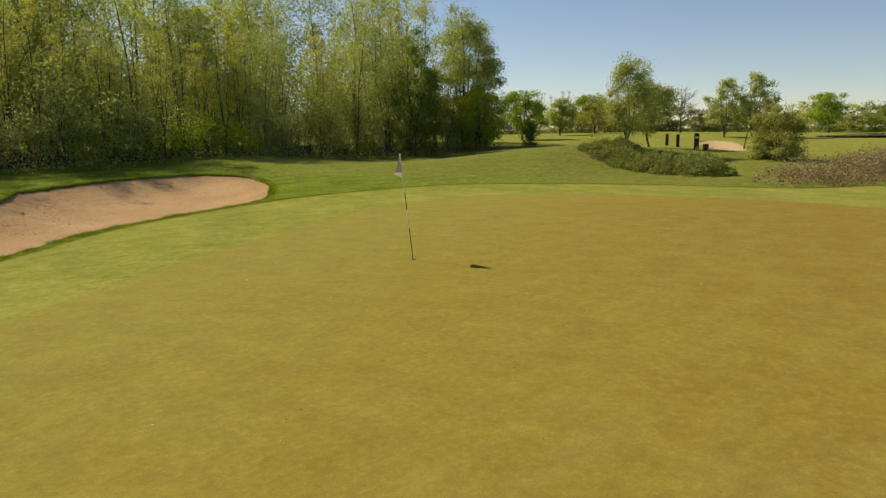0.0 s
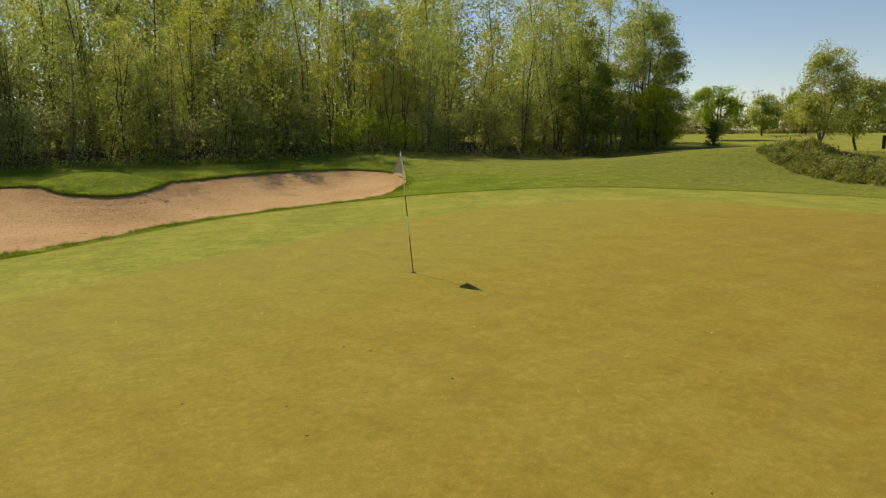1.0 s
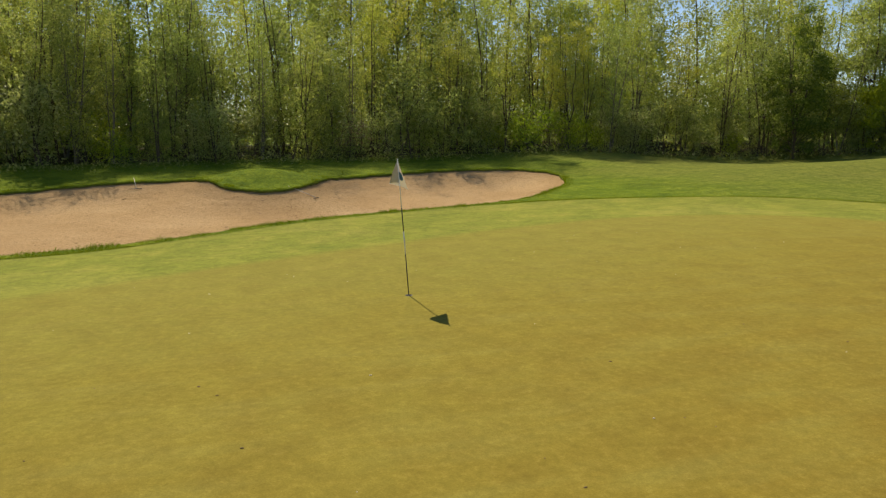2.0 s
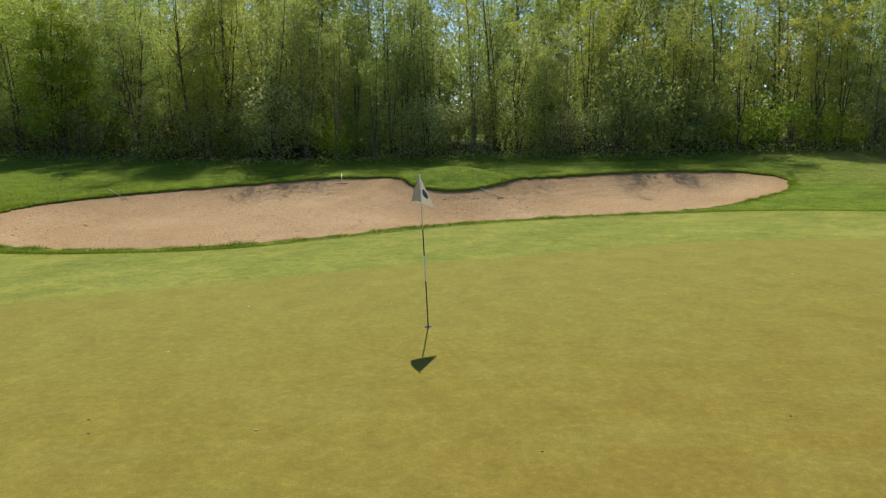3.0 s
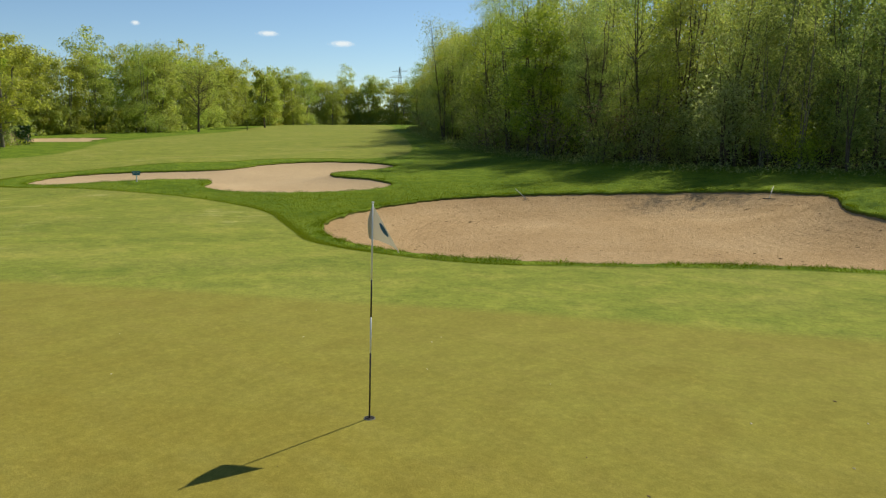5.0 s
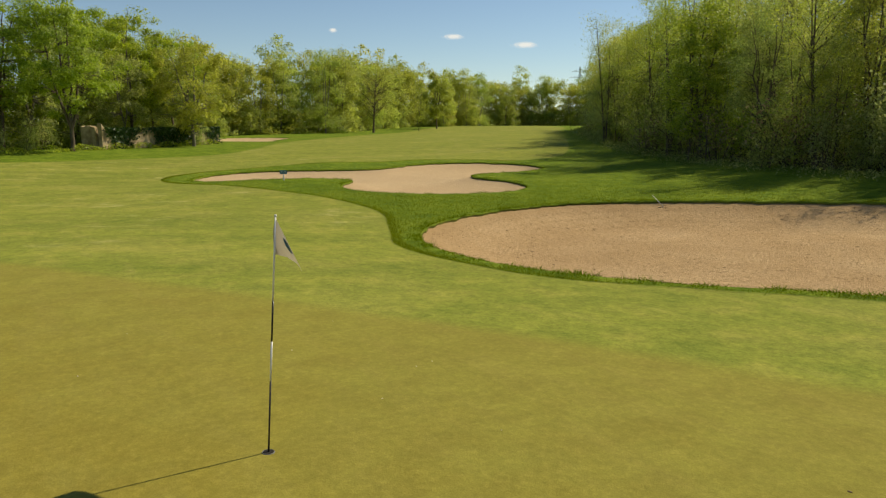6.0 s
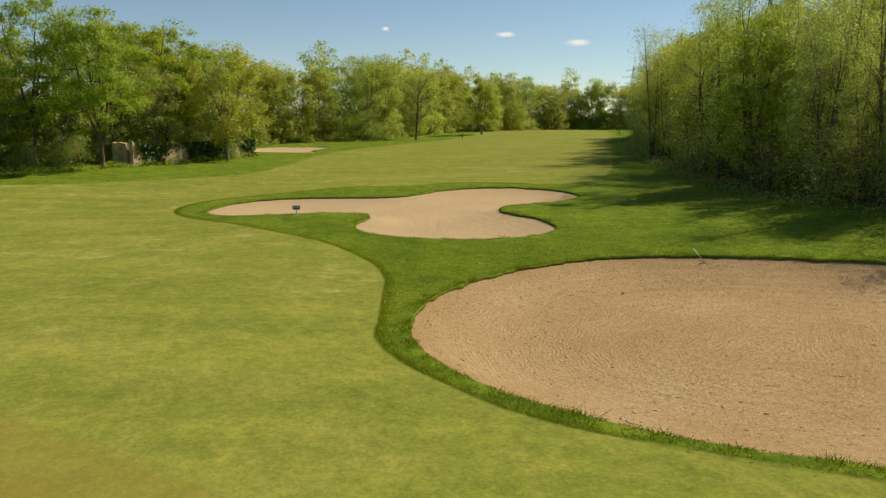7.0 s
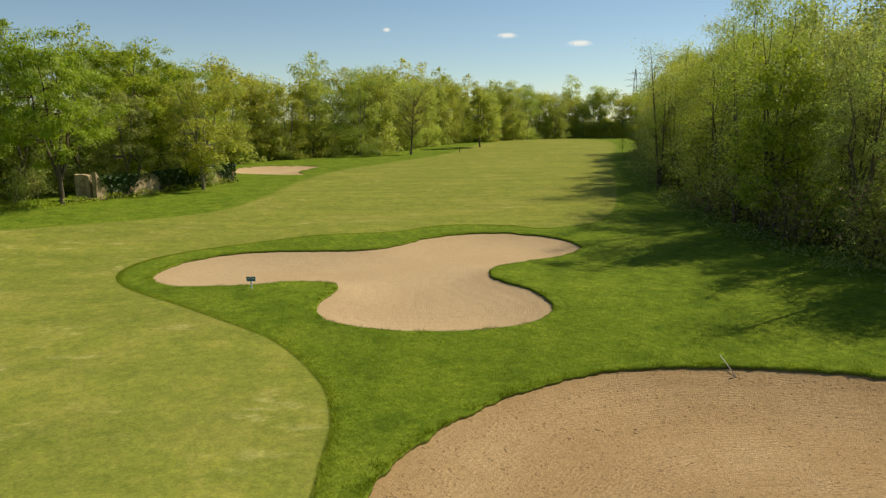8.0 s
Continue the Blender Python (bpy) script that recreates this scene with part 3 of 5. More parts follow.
def leaves(rng, centres, size, squash=0.55, droop=0.0, out=None):
    """One small pointed leaf at each place; blades tend to turn their faces to the light and out of their heap."""
    c = len(centres)
    n = rng.normal(size=(c, 3)) * 0.75 + LIGHTWARD if out is None else rng.normal(size=(c, 3)) * 0.4 + LIGHTWARD * 0.7 + out * 0.8
    n /= np.maximum(np.linalg.norm(n, axis=1, keepdims=True), 1e-6)
    a = rng.normal(size=(c, 3))
    a[:, 2] -= droop + 0.3
    a -= n * (a * n).sum(1, keepdims=True)
    a /= np.maximum(np.linalg.norm(a, axis=1, keepdims=True), 1e-6)
    b = np.cross(a, n)
    s = size * rng.uniform(0.6, 1.4, (c, 1))
    low = centres - a * s * 0.8
    v = np.stack([low - b * s * squash, low + b * s * squash, centres + a * s * 1.2], 1).reshape(-1, 3)
    return v, np.arange(3 * c).reshape(-1, 3)


def grow(rng, height, spread, bare=0.2, limbs=26, rise=0.9, radius=0.1, stems=1, count=2600, size=0.12, droop=0.0, puff=0.4, lean=0.03, twigs=3, top=1.0, fill=0.0, splay=0.16, strand=1.2, tip=0.75):
    """Limbs and leaf places of one tree. rise: how steeply limbs climb. bare: the clear part of the stem. droop: how twigs hang."""
    A, B, tips, weight = [], [], [], []

    def add(p, q, r0, r1):
        A.append((*p, r0))
        B.append((*q, r1))

    for s in range(stems):
        off = np.array([0, 0, 0.0]) if stems == 1 else np.array([rng.normal() * 0.25, rng.normal() * 0.25, 0]) * (0.3 if splay < 0.1 else 1.0)
        tilt = rng.normal(size=2) * (lean if stems == 1 else splay)
        hgt = height * (1 if s == 0 else rng.uniform(0.7, 0.97))
        rr = radius * (1 if s == 0 else rng.uniform(0.6, 0.9))
        nodes = []
        p = off + np.array([0, 0, -0.25])
        steps = 9
        bend = rng.normal(size=2) * 0.02
        for k in range(steps + 1):
            f = k / steps
            nodes.append((p.copy(), rr * (1 - f) ** 0.8 + 0.008))
            p = p + np.array([tilt[0] + bend[0] * k * 0.4 + rng.normal() * 0.025, tilt[1] + bend[1] * k * 0.4 + rng.normal() * 0.025, 1.0]) * (hgt + 0.25) / steps
        for k in range(steps):
            add(nodes[k][0], nodes[k + 1][0], nodes[k][1] * (1.35 if k == 0 else 1), nodes[k + 1][1])
        for _ in range(max(4, limbs // stems)):
            f = bare + (1 - bare) * rng.uniform(0, 1) ** 0.9 * top
            f = min(f, 0.985)
            k = min(int(f * steps), steps - 1)
            t = f * steps - k
            root = nodes[k][0] * (1 - t) + nodes[k + 1][0] * t
            r0 = (nodes[k][1] * (1 - t) + nodes[k + 1][1] * t) * 0.5
            az = rng.uniform(0, 2 * np.pi)
            shape = np.sin(np.pi * min(1, (f - bare) / max(1e-3, 1 - bare) * 0.8 + 0.16)) ** 0.7
            ln = spread * shape * rng.uniform(0.6, 1.15) + 0.3
            way = np.array([np.cos(az), np.sin(az), rise * rng.uniform(0.6, 1.3)])
            way /= np.linalg.norm(way)
            p0, last = root, r0
            for g in range(3):
                w2 = way + np.array([0, 0, -droop * g * 0.5]) + rng.normal(size=3) * 0.12
                p1 = p0 + w2 / np.linalg.norm(w2) * ln / 3
                r1 = max(0.006, last * 0.62)
                add(p0, p1, last, r1)
                for _ in range(twigs if g else 1):
                    tw = w2 + rng.normal(size=3) * 0.75 + np.array([0, 0, -droop])
                    q = p0 + (p1 - p0) * rng.uniform(0.3, 1) + tw / np.linalg.norm(tw) * ln * rng.uniform(0.15, 0.35)
                    add(p1 * 0.5 + p0 * 0.5, q, r1 * 0.6, 0.004)
                    tips.append((p1 * 0.5 + p0 * 0.5, q))
                tips.append((p0, p1))
                p0, last = p1, r1
    tips_a = np.array([t[0] for t in tips])
    tips_b = np.array([t[1] for t in tips])
    hung = int(count * fill)
    count -= hung
    w = rng.exponential(1.0, len(tips)) + 0.12
    pick = rng.choice(len(tips), count, p=w / w.sum())
    t = rng.uniform(0.25, 1.08, (count, 1))
    clump = rng.uniform(0.5, 1.6, len(tips))[pick][:, None]
    c = tips_a[pick] * (1 - t) + tips_b[pick] * t + rng.normal(size=(count, 3)) * puff * clump * np.array([1, 1, 0.8])
    if droop:
        c[:, 2] -= rng.exponential(droop * 0.8, count)
    if hung:
        # leafy sprays that hang all through the crown
        k = max(6, hung // 26)
        f = rng.uniform(0, 1, k) ** 0.85
        az = rng.uniform(0, 2 * np.pi, k)
        wide = spread * 0.95 * np.sin(np.pi * np.minimum(1, f * 0.82 + 0.14)) ** tip * np.sqrt(rng.uniform(0.08, 1, k))
        start = np.column_stack([wide * np.cos(az), wide * np.sin(az), height * (bare + (1.0 - bare) * f)])
        which = rng.integers(0, k, hung)
        down = rng.uniform(0, 1, hung)
        s = start[which]
        s = s + np.column_stack([rng.normal(size=(hung, 2)) * 0.22 + s[:, :2] * 0.12 * down[:, None], -down * strand * rng.uniform(0.5, 1.3, k)[which] + rng.normal(size=hung) * 0.12])
        c = np.concatenate([c, s])
    c = c[c[:, 2] > 0.15]
    lv = leaves(rng, c, size, 0.5, droop * 2)
    A, B = np.array(A), np.array(B)
    thick = A[:, 3] > 0.022
    v1, f1 = rods((A[thick], B[thick]), 6)
    v2, f2 = rods((A[~thick], B[~thick]), 3)
    return (np.concatenate([v1, v2]), np.concatenate([f1, f2 + len(v1)])), lv


def billow(rng, height, spread, bare=0.2, clumps=60, count=9000, size=0.1, radius=0.16, fork=0.35, stems=3, heap=0.8, shaggy=0.25):
    """A broadleaf tree: a trunk that forks, limbs, and a crown of leafy heaps with gaps between them."""
    A, B = [], []
    foot, split = np.array([0, 0, -0.25]), np.array([rng.normal() * 0.15, rng.normal() * 0.15, height * fork])
    last = foot
    for k in range(1, 5):
        p = foot + (split - foot) * k / 4 + rng.normal(size=3) * 0.04
        A.append((*last, radius * (1.35 if k == 1 else 1.1 - 0.07 * k)))
        B.append((*p, radius * (1.03 - 0.07 * k)))
        last = p
    spine = []
    for s in range(stems):
        az = 2 * np.pi * (s + rng.uniform(-0.3, 0.3)) / stems
        end = np.array([np.cos(az) * spread * 0.42, np.sin(az) * spread * 0.42, height * rng.uniform(0.8, 0.93)])
        if stems == 1:
            end[:2] *= 0.15
        p0 = last
        for k in range(1, 7):
            f = k / 6
            p = last + (end - last) * np.array([f ** 0.8, f ** 0.8, f]) + rng.normal(size=3) * 0.1
            r0, r1 = radius * 0.72 * (1 - (k - 1) / 6.6), radius * 0.72 * (1 - k / 6.6)
            A.append((*p0, r0))
            B.append((*p, r1))
            spine.append((p, r1))
            p0 = p
    pts = np.array([p for p, _ in spine] + [foot + (split - foot) * f for f in (0.5, 0.8)])
    rad = np.array([r for _, r in spine] + [radius * 0.6] * 2)
    d = rng.normal(size=(clumps, 3))
    d /= np.linalg.norm(d, axis=1, keepdims=True)
    d *= rng.uniform(0.25, 1.0, (clumps, 1)) ** 0.45
    mid, half = height * (1 + bare) / 2, height * (1 - bare) / 2
    egg = 1 - 0.12 * d[:, 2:3]
    c = d * np.array([spread, spread, half]) * np.hstack([egg, egg, np.ones((clumps, 1))]) * rng.uniform(0.84, 1.0, (clumps, 1)) + np.array([0, 0, mid - 0.3])
    for q in c:
        k = np.argmin(np.linalg.norm(pts - q + np.array([0, 0, 0.6]), axis=1))
        m = (pts[k] + q) / 2 + rng.normal(size=3) * 0.15
        r = min(0.05, rad[k] * 0.45)
        A += [(*pts[k], r), (*m, r * 0.6)]
        B += [(*m, r * 0.6), (*q, 0.006)]
    share = rng.uniform(0.5, 1.6, clumps)
    which = rng.choice(clumps, count, p=share / share.sum())
    u = rng.normal(size=(count, 3))
    u /= np.linalg.norm(u, axis=1, keepdims=True)
    u[:, 2] = np.abs(u[:, 2]) * np.where(rng.uniform(size=count) < 0.78, 1, -0.6)
    big = heap * rng.uniform(0.6, 1.4, clumps)[which][:, None]
    lv = c[which] + u * big * np.array([1, 1, 0.75]) * rng.uniform(0, 1, (count, 1)) ** 0.45 + rng.normal(size=(count, 3)) * shaggy * np.array([1, 1, 0.8])
    ok = lv[:, 2] > 0.1
    lv, u = lv[ok], u[ok]
    A, B = np.array(A), np.array(B)
    thick = A[:, 3] > 0.03
    v1, f1 = rods((A[thick], B[thick]), 7)
    v2, f2 = rods((A[~thick], B[~thick]), 3)
    return (np.concatenate([v1, v2]), np.concatenate([f1, f2 + len(v1)])), leaves(rng, lv, size, 0.5, 0.2, u)


def billow_meshes(seed, bark, leaf, **kw):
    (tv, tf), (lv, lf) = billow(np.random.default_rng(seed), **kw)
    return quick("trunk", tv, tf, [bark], True), quick("crown", lv, lf, [leaf])


def tree_meshes(seed, bark, leaf, **kw):
    rng = np.random.default_rng(seed)
    (tv, tf), (lv, lf) = grow(rng, **kw)
    return quick("trunk", tv, tf, [bark], True), quick("crown", lv, lf, [leaf])


def plant(name, meshes, m, label, category, group="", trunk_name="trunk", crown_name="crown"):
    e = empty(name, m)
    for part_name, me in zip((trunk_name, crown_name), meshes):
        o = new(part_name, me)
        o.parent = e
    return tagged(e, label, category, group)


def sown(name, pieces, mats, label, category):
    """Joins many small plants, each (verts, faces, pose), into one sheet of growth that nobody could count."""
    vs, fs, n0 = [], [], 0
    for v, f, m in pieces:
        a = np.array(m)
        vs.append(v @ a[:3, :3].T + a[:3, 3])
        fs.append(f + n0)
        n0 += len(v)
    return tagged(new(name, quick(name, np.concatenate(vs), np.concatenate(fs), mats)), label, category, kind="stuff")


def spin(rng, x, y, s, tall=1.0, sink=0.05):
    return pose(x, y, up(x, y) - sink, 0, 0, rng.uniform(0, 360)) @ Matrix.Diagonal((s, s, s * tall, 1))


# the wood behind the bunkers: slender stems to the east, leafier willows to the west
SLIM = [tree_meshes(10 + i, (BARK, BARK_PALE, BARK)[i % 3], (LEAF_WOOD, LEAF_WILLOW, LEAF_WOOD, LEAF_YELLOW)[i % 4], height=13.5 + 0.9 * (i % 4), spread=2.8 + 0.3 * (i % 3), bare=0.2,
                    limbs=32, rise=1.6, radius=0.1, stems=2 + i % 2, splay=0.09, count=5000, size=0.075, droop=0.1, puff=0.5, twigs=1, fill=0.35) for i in range(7)]
WILLOW = [tree_meshes(40 + i, BARK, (LEAF_WILLOW, LEAF_WOOD, LEAF_BRIGHT, LEAF_WILLOW)[i % 4], height=12.0 + 1.0 * (i % 4), spread=2.9 + 0.3 * (i % 3), bare=0.08,
                      limbs=30, rise=1.3, radius=0.11, stems=2, splay=0.1, count=7000, size=0.062, droop=0.2, puff=0.5, twigs=1, fill=0.45, tip=0.5) for i in range(6)]
WILLOW += [billow_meshes(50 + i, BARK, (LEAF_WILLOW, LEAF_WOOD, LEAF_BRIGHT, LEAF_YELLOW)[i], height=12.5 + i * 0.7, spread=2.9, bare=0.0, clumps=64, count=9000, size=0.066, radius=0.11, fork=0.16,
                         stems=3, heap=0.85, shaggy=0.2) for i in range(4)]
SLIM += [billow_meshes(56 + i, BARK, (LEAF_WILLOW, LEAF_YELLOW)[i], height=13.5 + i, spread=2.4, bare=0.25, clumps=44, count=4200, size=0.075, radius=0.1, fork=0.2, stems=3, heap=0.65) for i in range(2)]
BACKING = [tree_meshes(60 + i, BARK, (LEAF_WILLOW, LEAF_WOOD, LEAF_FAR, LEAF_YELLOW)[i % 4], height=15.0 + 1.0 * (i % 3), spread=3.2, bare=0.04,
                       limbs=14, rise=1.1, radius=0.12, count=4800, size=0.125, droop=0.2, puff=0.6, twigs=1, fill=0.6, strand=1.8, tip=0.5) for i in range(4)]
UNDER = [tree_meshes(70 + i, BARK, (LEAF_WOOD, LEAF_PALE, LEAF_WILLOW, LEAF_RUST, LEAF_PALE, LEAF_WOOD, LEAF_BRIGHT)[i % 7], height=2.2 + 0.6 * (i % 3), spread=1.2, bare=0.02, limbs=18, rise=0.9, radius=0.03, stems=4,
                     count=1900 if i % 7 != 3 else 900, size=0.068, puff=0.36, twigs=1) for i in range(7)]
rng = np.random.default_rng(5)
for row, (off, step) in enumerate(((0.0, 2.4), (3.0, 3.4), (7.5, 4.7), (14.5, 2.9), (19.5, 3.0), (24.5, 3.0))):
    pos, across = along(WOOD_FRONT, step)
    for p, a in zip(pos, across):
        q = p - a * (off + min(1.6, max(-1.6, rng.normal() * (1.3 if p[0] < -13 and row == 0 else 0.8)))) + rng.normal(size=2) * 0.6
        slim = q[0] > -13 + rng.normal() * 4
        if row == 4 and not -25 < q[0] < 42 or row == 5 and q[0] < 0 or row == 2 and (3 < q[0] < 15 or rng.uniform() < 0.5):
            continue
        thin = row >= 3 or row == 2 and not slim or q[0] < -62 and row > 0
        kinds = BACKING if thin else SLIM if slim else WILLOW
        me = kinds[rng.integers(len(kinds))] if kinds is not WILLOW or rng.uniform() < 0.4 else WILLOW[6 + rng.integers(4)]
        if slim and not thin and q[0] > 4:
            # the eastern end is yellower
            me = SLIM[(1, 3, 5, 7, 8)[rng.integers(5)] if q[0] < 15 else (0, 1, 2, 4, 5, 6, 8)[rng.integers(7)]]
        s = rng.uniform(0.82 if slim or row else 0.6, 1.14) * ((0.72, 0.88, 1.04, 1.05, 1.1, 1.15)[row] if slim else (0.9, 1.0, 1.04, 1.0, 1.0, 1.0)[row])
        if q[0] < -24:
            s *= 1.12
        elif 3 < q[0] < 18 and row < 2:
            s *= 0.9
        if thin and row < 3:
            s *= 0.82
        plant("woodland_tree" if slim else "willow_tree", me, spin(rng, q[0], q[1], s, rng.uniform(0.92, 1.08)),
              "slender young woodland tree in fresh spring leaf" if slim else "leafy willow at the wood's edge in spring green", "tree",
              "trees of the wood" if slim else "willows of the wood")
pos, across = along(WOOD_FRONT, 1.25)
for p, a in zip(pos, across):
    q = p + a * (0.1 + rng.normal() * 0.7) + rng.normal(size=2) * 0.4
    plant("understory_shrub", UNDER[rng.integers(len(UNDER))], spin(rng, q[0], q[1], rng.uniform(0.75, 1.3) * (1 if rng.uniform() < 0.6 else 1.45)),
          "loose multi-stemmed shrub under the woodland trees", "shrub", "shrubs under the wood", "stem", "foliage")
# thicket deeper in the wood
inner = [grow(np.random.default_rng(90 + i), height=3.6 + i, spread=1.6, bare=0.02, limbs=14, rise=1.0, radius=0.03, stems=3, count=800, size=0.13, puff=0.5, twigs=1)[1] for i in range(3)]
pieces = []
for off, step, grown in ((5.0, 3.2, 1.0), (9.0, 2.8, 1.0), (18.5, 2.6, 1.7), (23.5, 2.6, 2.2)):
    pos, across = along(WOOD_FRONT, step)
    for p, a in zip(pos, across):
        q = p - a * (off + rng.normal() * 0.9) + rng.normal(size=2) * 0.5
        v, f = inner[rng.integers(3)]
        pieces.append((v, f, spin(rng, q[0], q[1], grown * rng.uniform(0.7, 1.2))))
sown("woodland_thicket", pieces, [LEAF_WOOD], "dense leafy thicket between the woodland stems", "thicket")

# ---- herbs and grass ----
def blades(rng, xy, tall, wide, lean=0.5, base=None):
    """One pointed blade at each place."""
    n = len(xy)
    z = lie(xy[:, 0], xy[:, 1]) if base is None else base
    az = rng.uniform(0, 2 * np.pi, n)
    h = tall * rng.uniform(0.5, 1.3, n)
    side = np.stack([np.cos(az), np.sin(az), np.zeros(n)], 1) * (wide * 0.5)
    foot = np.column_stack([xy, z - 0.01])
    tip = foot + np.column_stack([rng.normal(size=(n, 2)) * (h * lean)[:, None], h])
    return np.stack([foot - side, foot + side, tip], 1).reshape(-1, 3), np.arange(3 * n).reshape(-1, 3)


def stretch_of(loop, gap):
    """Places every gap metres along a closed line."""
    p = np.vstack([loop, loop[:1]])
    return along(p, gap)


rng = np.random.default_rng(21)
# longer fringe of grass that hangs over the bunkers' cut edges
bits = []
for loop, gap in ((LONG_BUNKER, 0.0038), (WINGED_BUNKER, 0.008)):
    pos, across = stretch_of(loop, gap)
    sgn = np.sign(distance(pos + across * 0.3, loop))[:, None]
    xy = pos + across * sgn * (np.abs(rng.normal(size=(len(pos), 1))) * 0.2 - 0.03)
    clump = np.array([noise.noise(Vector((x * 1.7, y * 1.7, 0))) for x, y in xy[::10]]).repeat(10)[:len(xy)]
    bits.append(blades(rng, xy, 0.062 * np.maximum(0.3, 1 + 1.8 * clump), 0.02, 1.0, lie(xy[:, 0], xy[:, 1]) + 0.025))
v = np.concatenate([b[0] for b in bits])
tagged(new("lip_grass", quick("lip_grass", v, np.arange(len(v)).reshape(-1, 3), [BLADE])), "tufted grass overhanging the cut bunker edge", "grass", kind="stuff")

# taller cut at the border of the mown turf
pos = spline(MOWN_NEAR + MOWN_FAR, 1500)[: 1500 * 30]
pos = pos[np.linspace(0, len(pos) - 1, 24000).astype(int)]
away = np.abs(rng.normal(size=len(pos))) * 0.22
g = np.stack([distance(pos + (0.05, 0), MOWN) - distance(pos - (0.05, 0), MOWN), distance(pos + (0, 0.05), MOWN) - distance(pos - (0, 0.05), MOWN)], 1)
g /= np.maximum(np.linalg.norm(g, axis=1, keepdims=True), 1e-6)
xy = pos + g * away[:, None]
keep = np.minimum(distance(xy, LONG_BUNKER), distance(xy, WINGED_BUNKER)) > 0.02
v, f = blades(rng, xy[keep], 0.06, 0.016, 0.5)
tagged(new("border_grass", quick("border_grass", v, f, [BLADE])), "fringe of longer grass where the rough begins", "grass", kind="stuff")

# rough between and round the bunkers
xy = np.column_stack([rng.uniform(-48, 20, 800000), rng.uniform(7, 40, 800000)])
fade = np.exp(-np.clip(np.hypot(xy[:, 0] + 14, xy[:, 1] - 14) - 10, 0, None) / 10)
xy = xy[rng.uniform(size=len(xy)) < fade]
ok = (distance(xy, MOWN) > 0.05) & (distance(xy, LONG_BUNKER) > 0.05) & (distance(xy, WINGED_BUNKER) > 0.05)
v, f = blades(rng, xy[ok], 0.042, 0.024, 0.9)
tagged(new("rough_grass", quick("rough_grass", v, f, [BLADE])), "short uneven rough grass between the bunkers", "grass", kind="stuff")

# nettles and herbs along the foot of the wood
pos, across = along(WOOD_FRONT, 0.012)
xy = pos + across * (2.6 + rng.normal(size=(len(pos), 1)) * 0.9)
bump_up = np.array([noise.noise(Vector((x * 0.5, y * 0.5, 3))) for x, y in xy])
c = np.column_stack([xy, lie(xy[:, 0], xy[:, 1]) + rng.uniform(0.0, 0.5, len(xy)) * (1 + 0.9 * bump_up)])
v, f = leaves(rng, c, 0.085, 0.5)
tagged(new("wood_edge_herbs", quick("wood_edge_herbs", v, f, [HERB])), "low nettles and herbs along the wood's foot", "undergrowth", kind="stuff")


# ---- the flag in its hole ----
WHITE_PAINT = plain("white_paint", (0.7, 0.69, 0.65), (0.8, 0.79, 0.75), 12, 0.4, relief=0.1)
BLACK_PAINT = plain("black_paint", (0.012, 0.012, 0.012), (0.025, 0.024, 0.022), 12, 0.4, relief=0.1)
CLOTH = leaf_material("flag_cloth", (0.46, 0.43, 0.37), (0.48, 0.45, 0.39), (0.5, 0.47, 0.41), 0.3, (1.0, 0.97, 0.9))
EMBLEM = leaf_material("blue_print", (0.06, 0.17, 0.3), (0.065, 0.18, 0.32), (0.07, 0.19, 0.34), 0.25, (1.0, 1.0, 1.0))
DARK_HOLE = plain("hole_shade", (0.01, 0.008, 0.005), (0.02, 0.016, 0.01), 20, 0.9)
POLE_TOP = Vector((-0.12, 0.2, 2.12))


DRAPE = [(0.0, 0.0, 0.0, -0.37), (0.22, -0.09, 0.04, -0.37), (0.4, -0.15, 0.09, -0.37), (0.56, -0.08, 0.15, -0.38), (0.78, 0.06, 0.19, -0.44), (1.0, 0.18, 0.2, -0.5)]


def flag_point(u, w):
    """The flag hangs limp in folds that run down from the top of the pole: u across the folds, w down them."""
    k = [np.interp(u, [d[0] for d in DRAPE], [d[i] for d in DRAPE]) for i in (1, 2, 3)]
    foot = POLE_TOP * (1 + k[2] / 2.13) + Vector((k[0], k[1], 0.012 * math.sin(9 * u)))
    start = POLE_TOP * 0.992
    bulge = Vector((-0.02, -0.025, 0)) * math.sin(math.pi * w) * math.sin(math.pi * u)
    return start.lerp(foot, w) + bulge


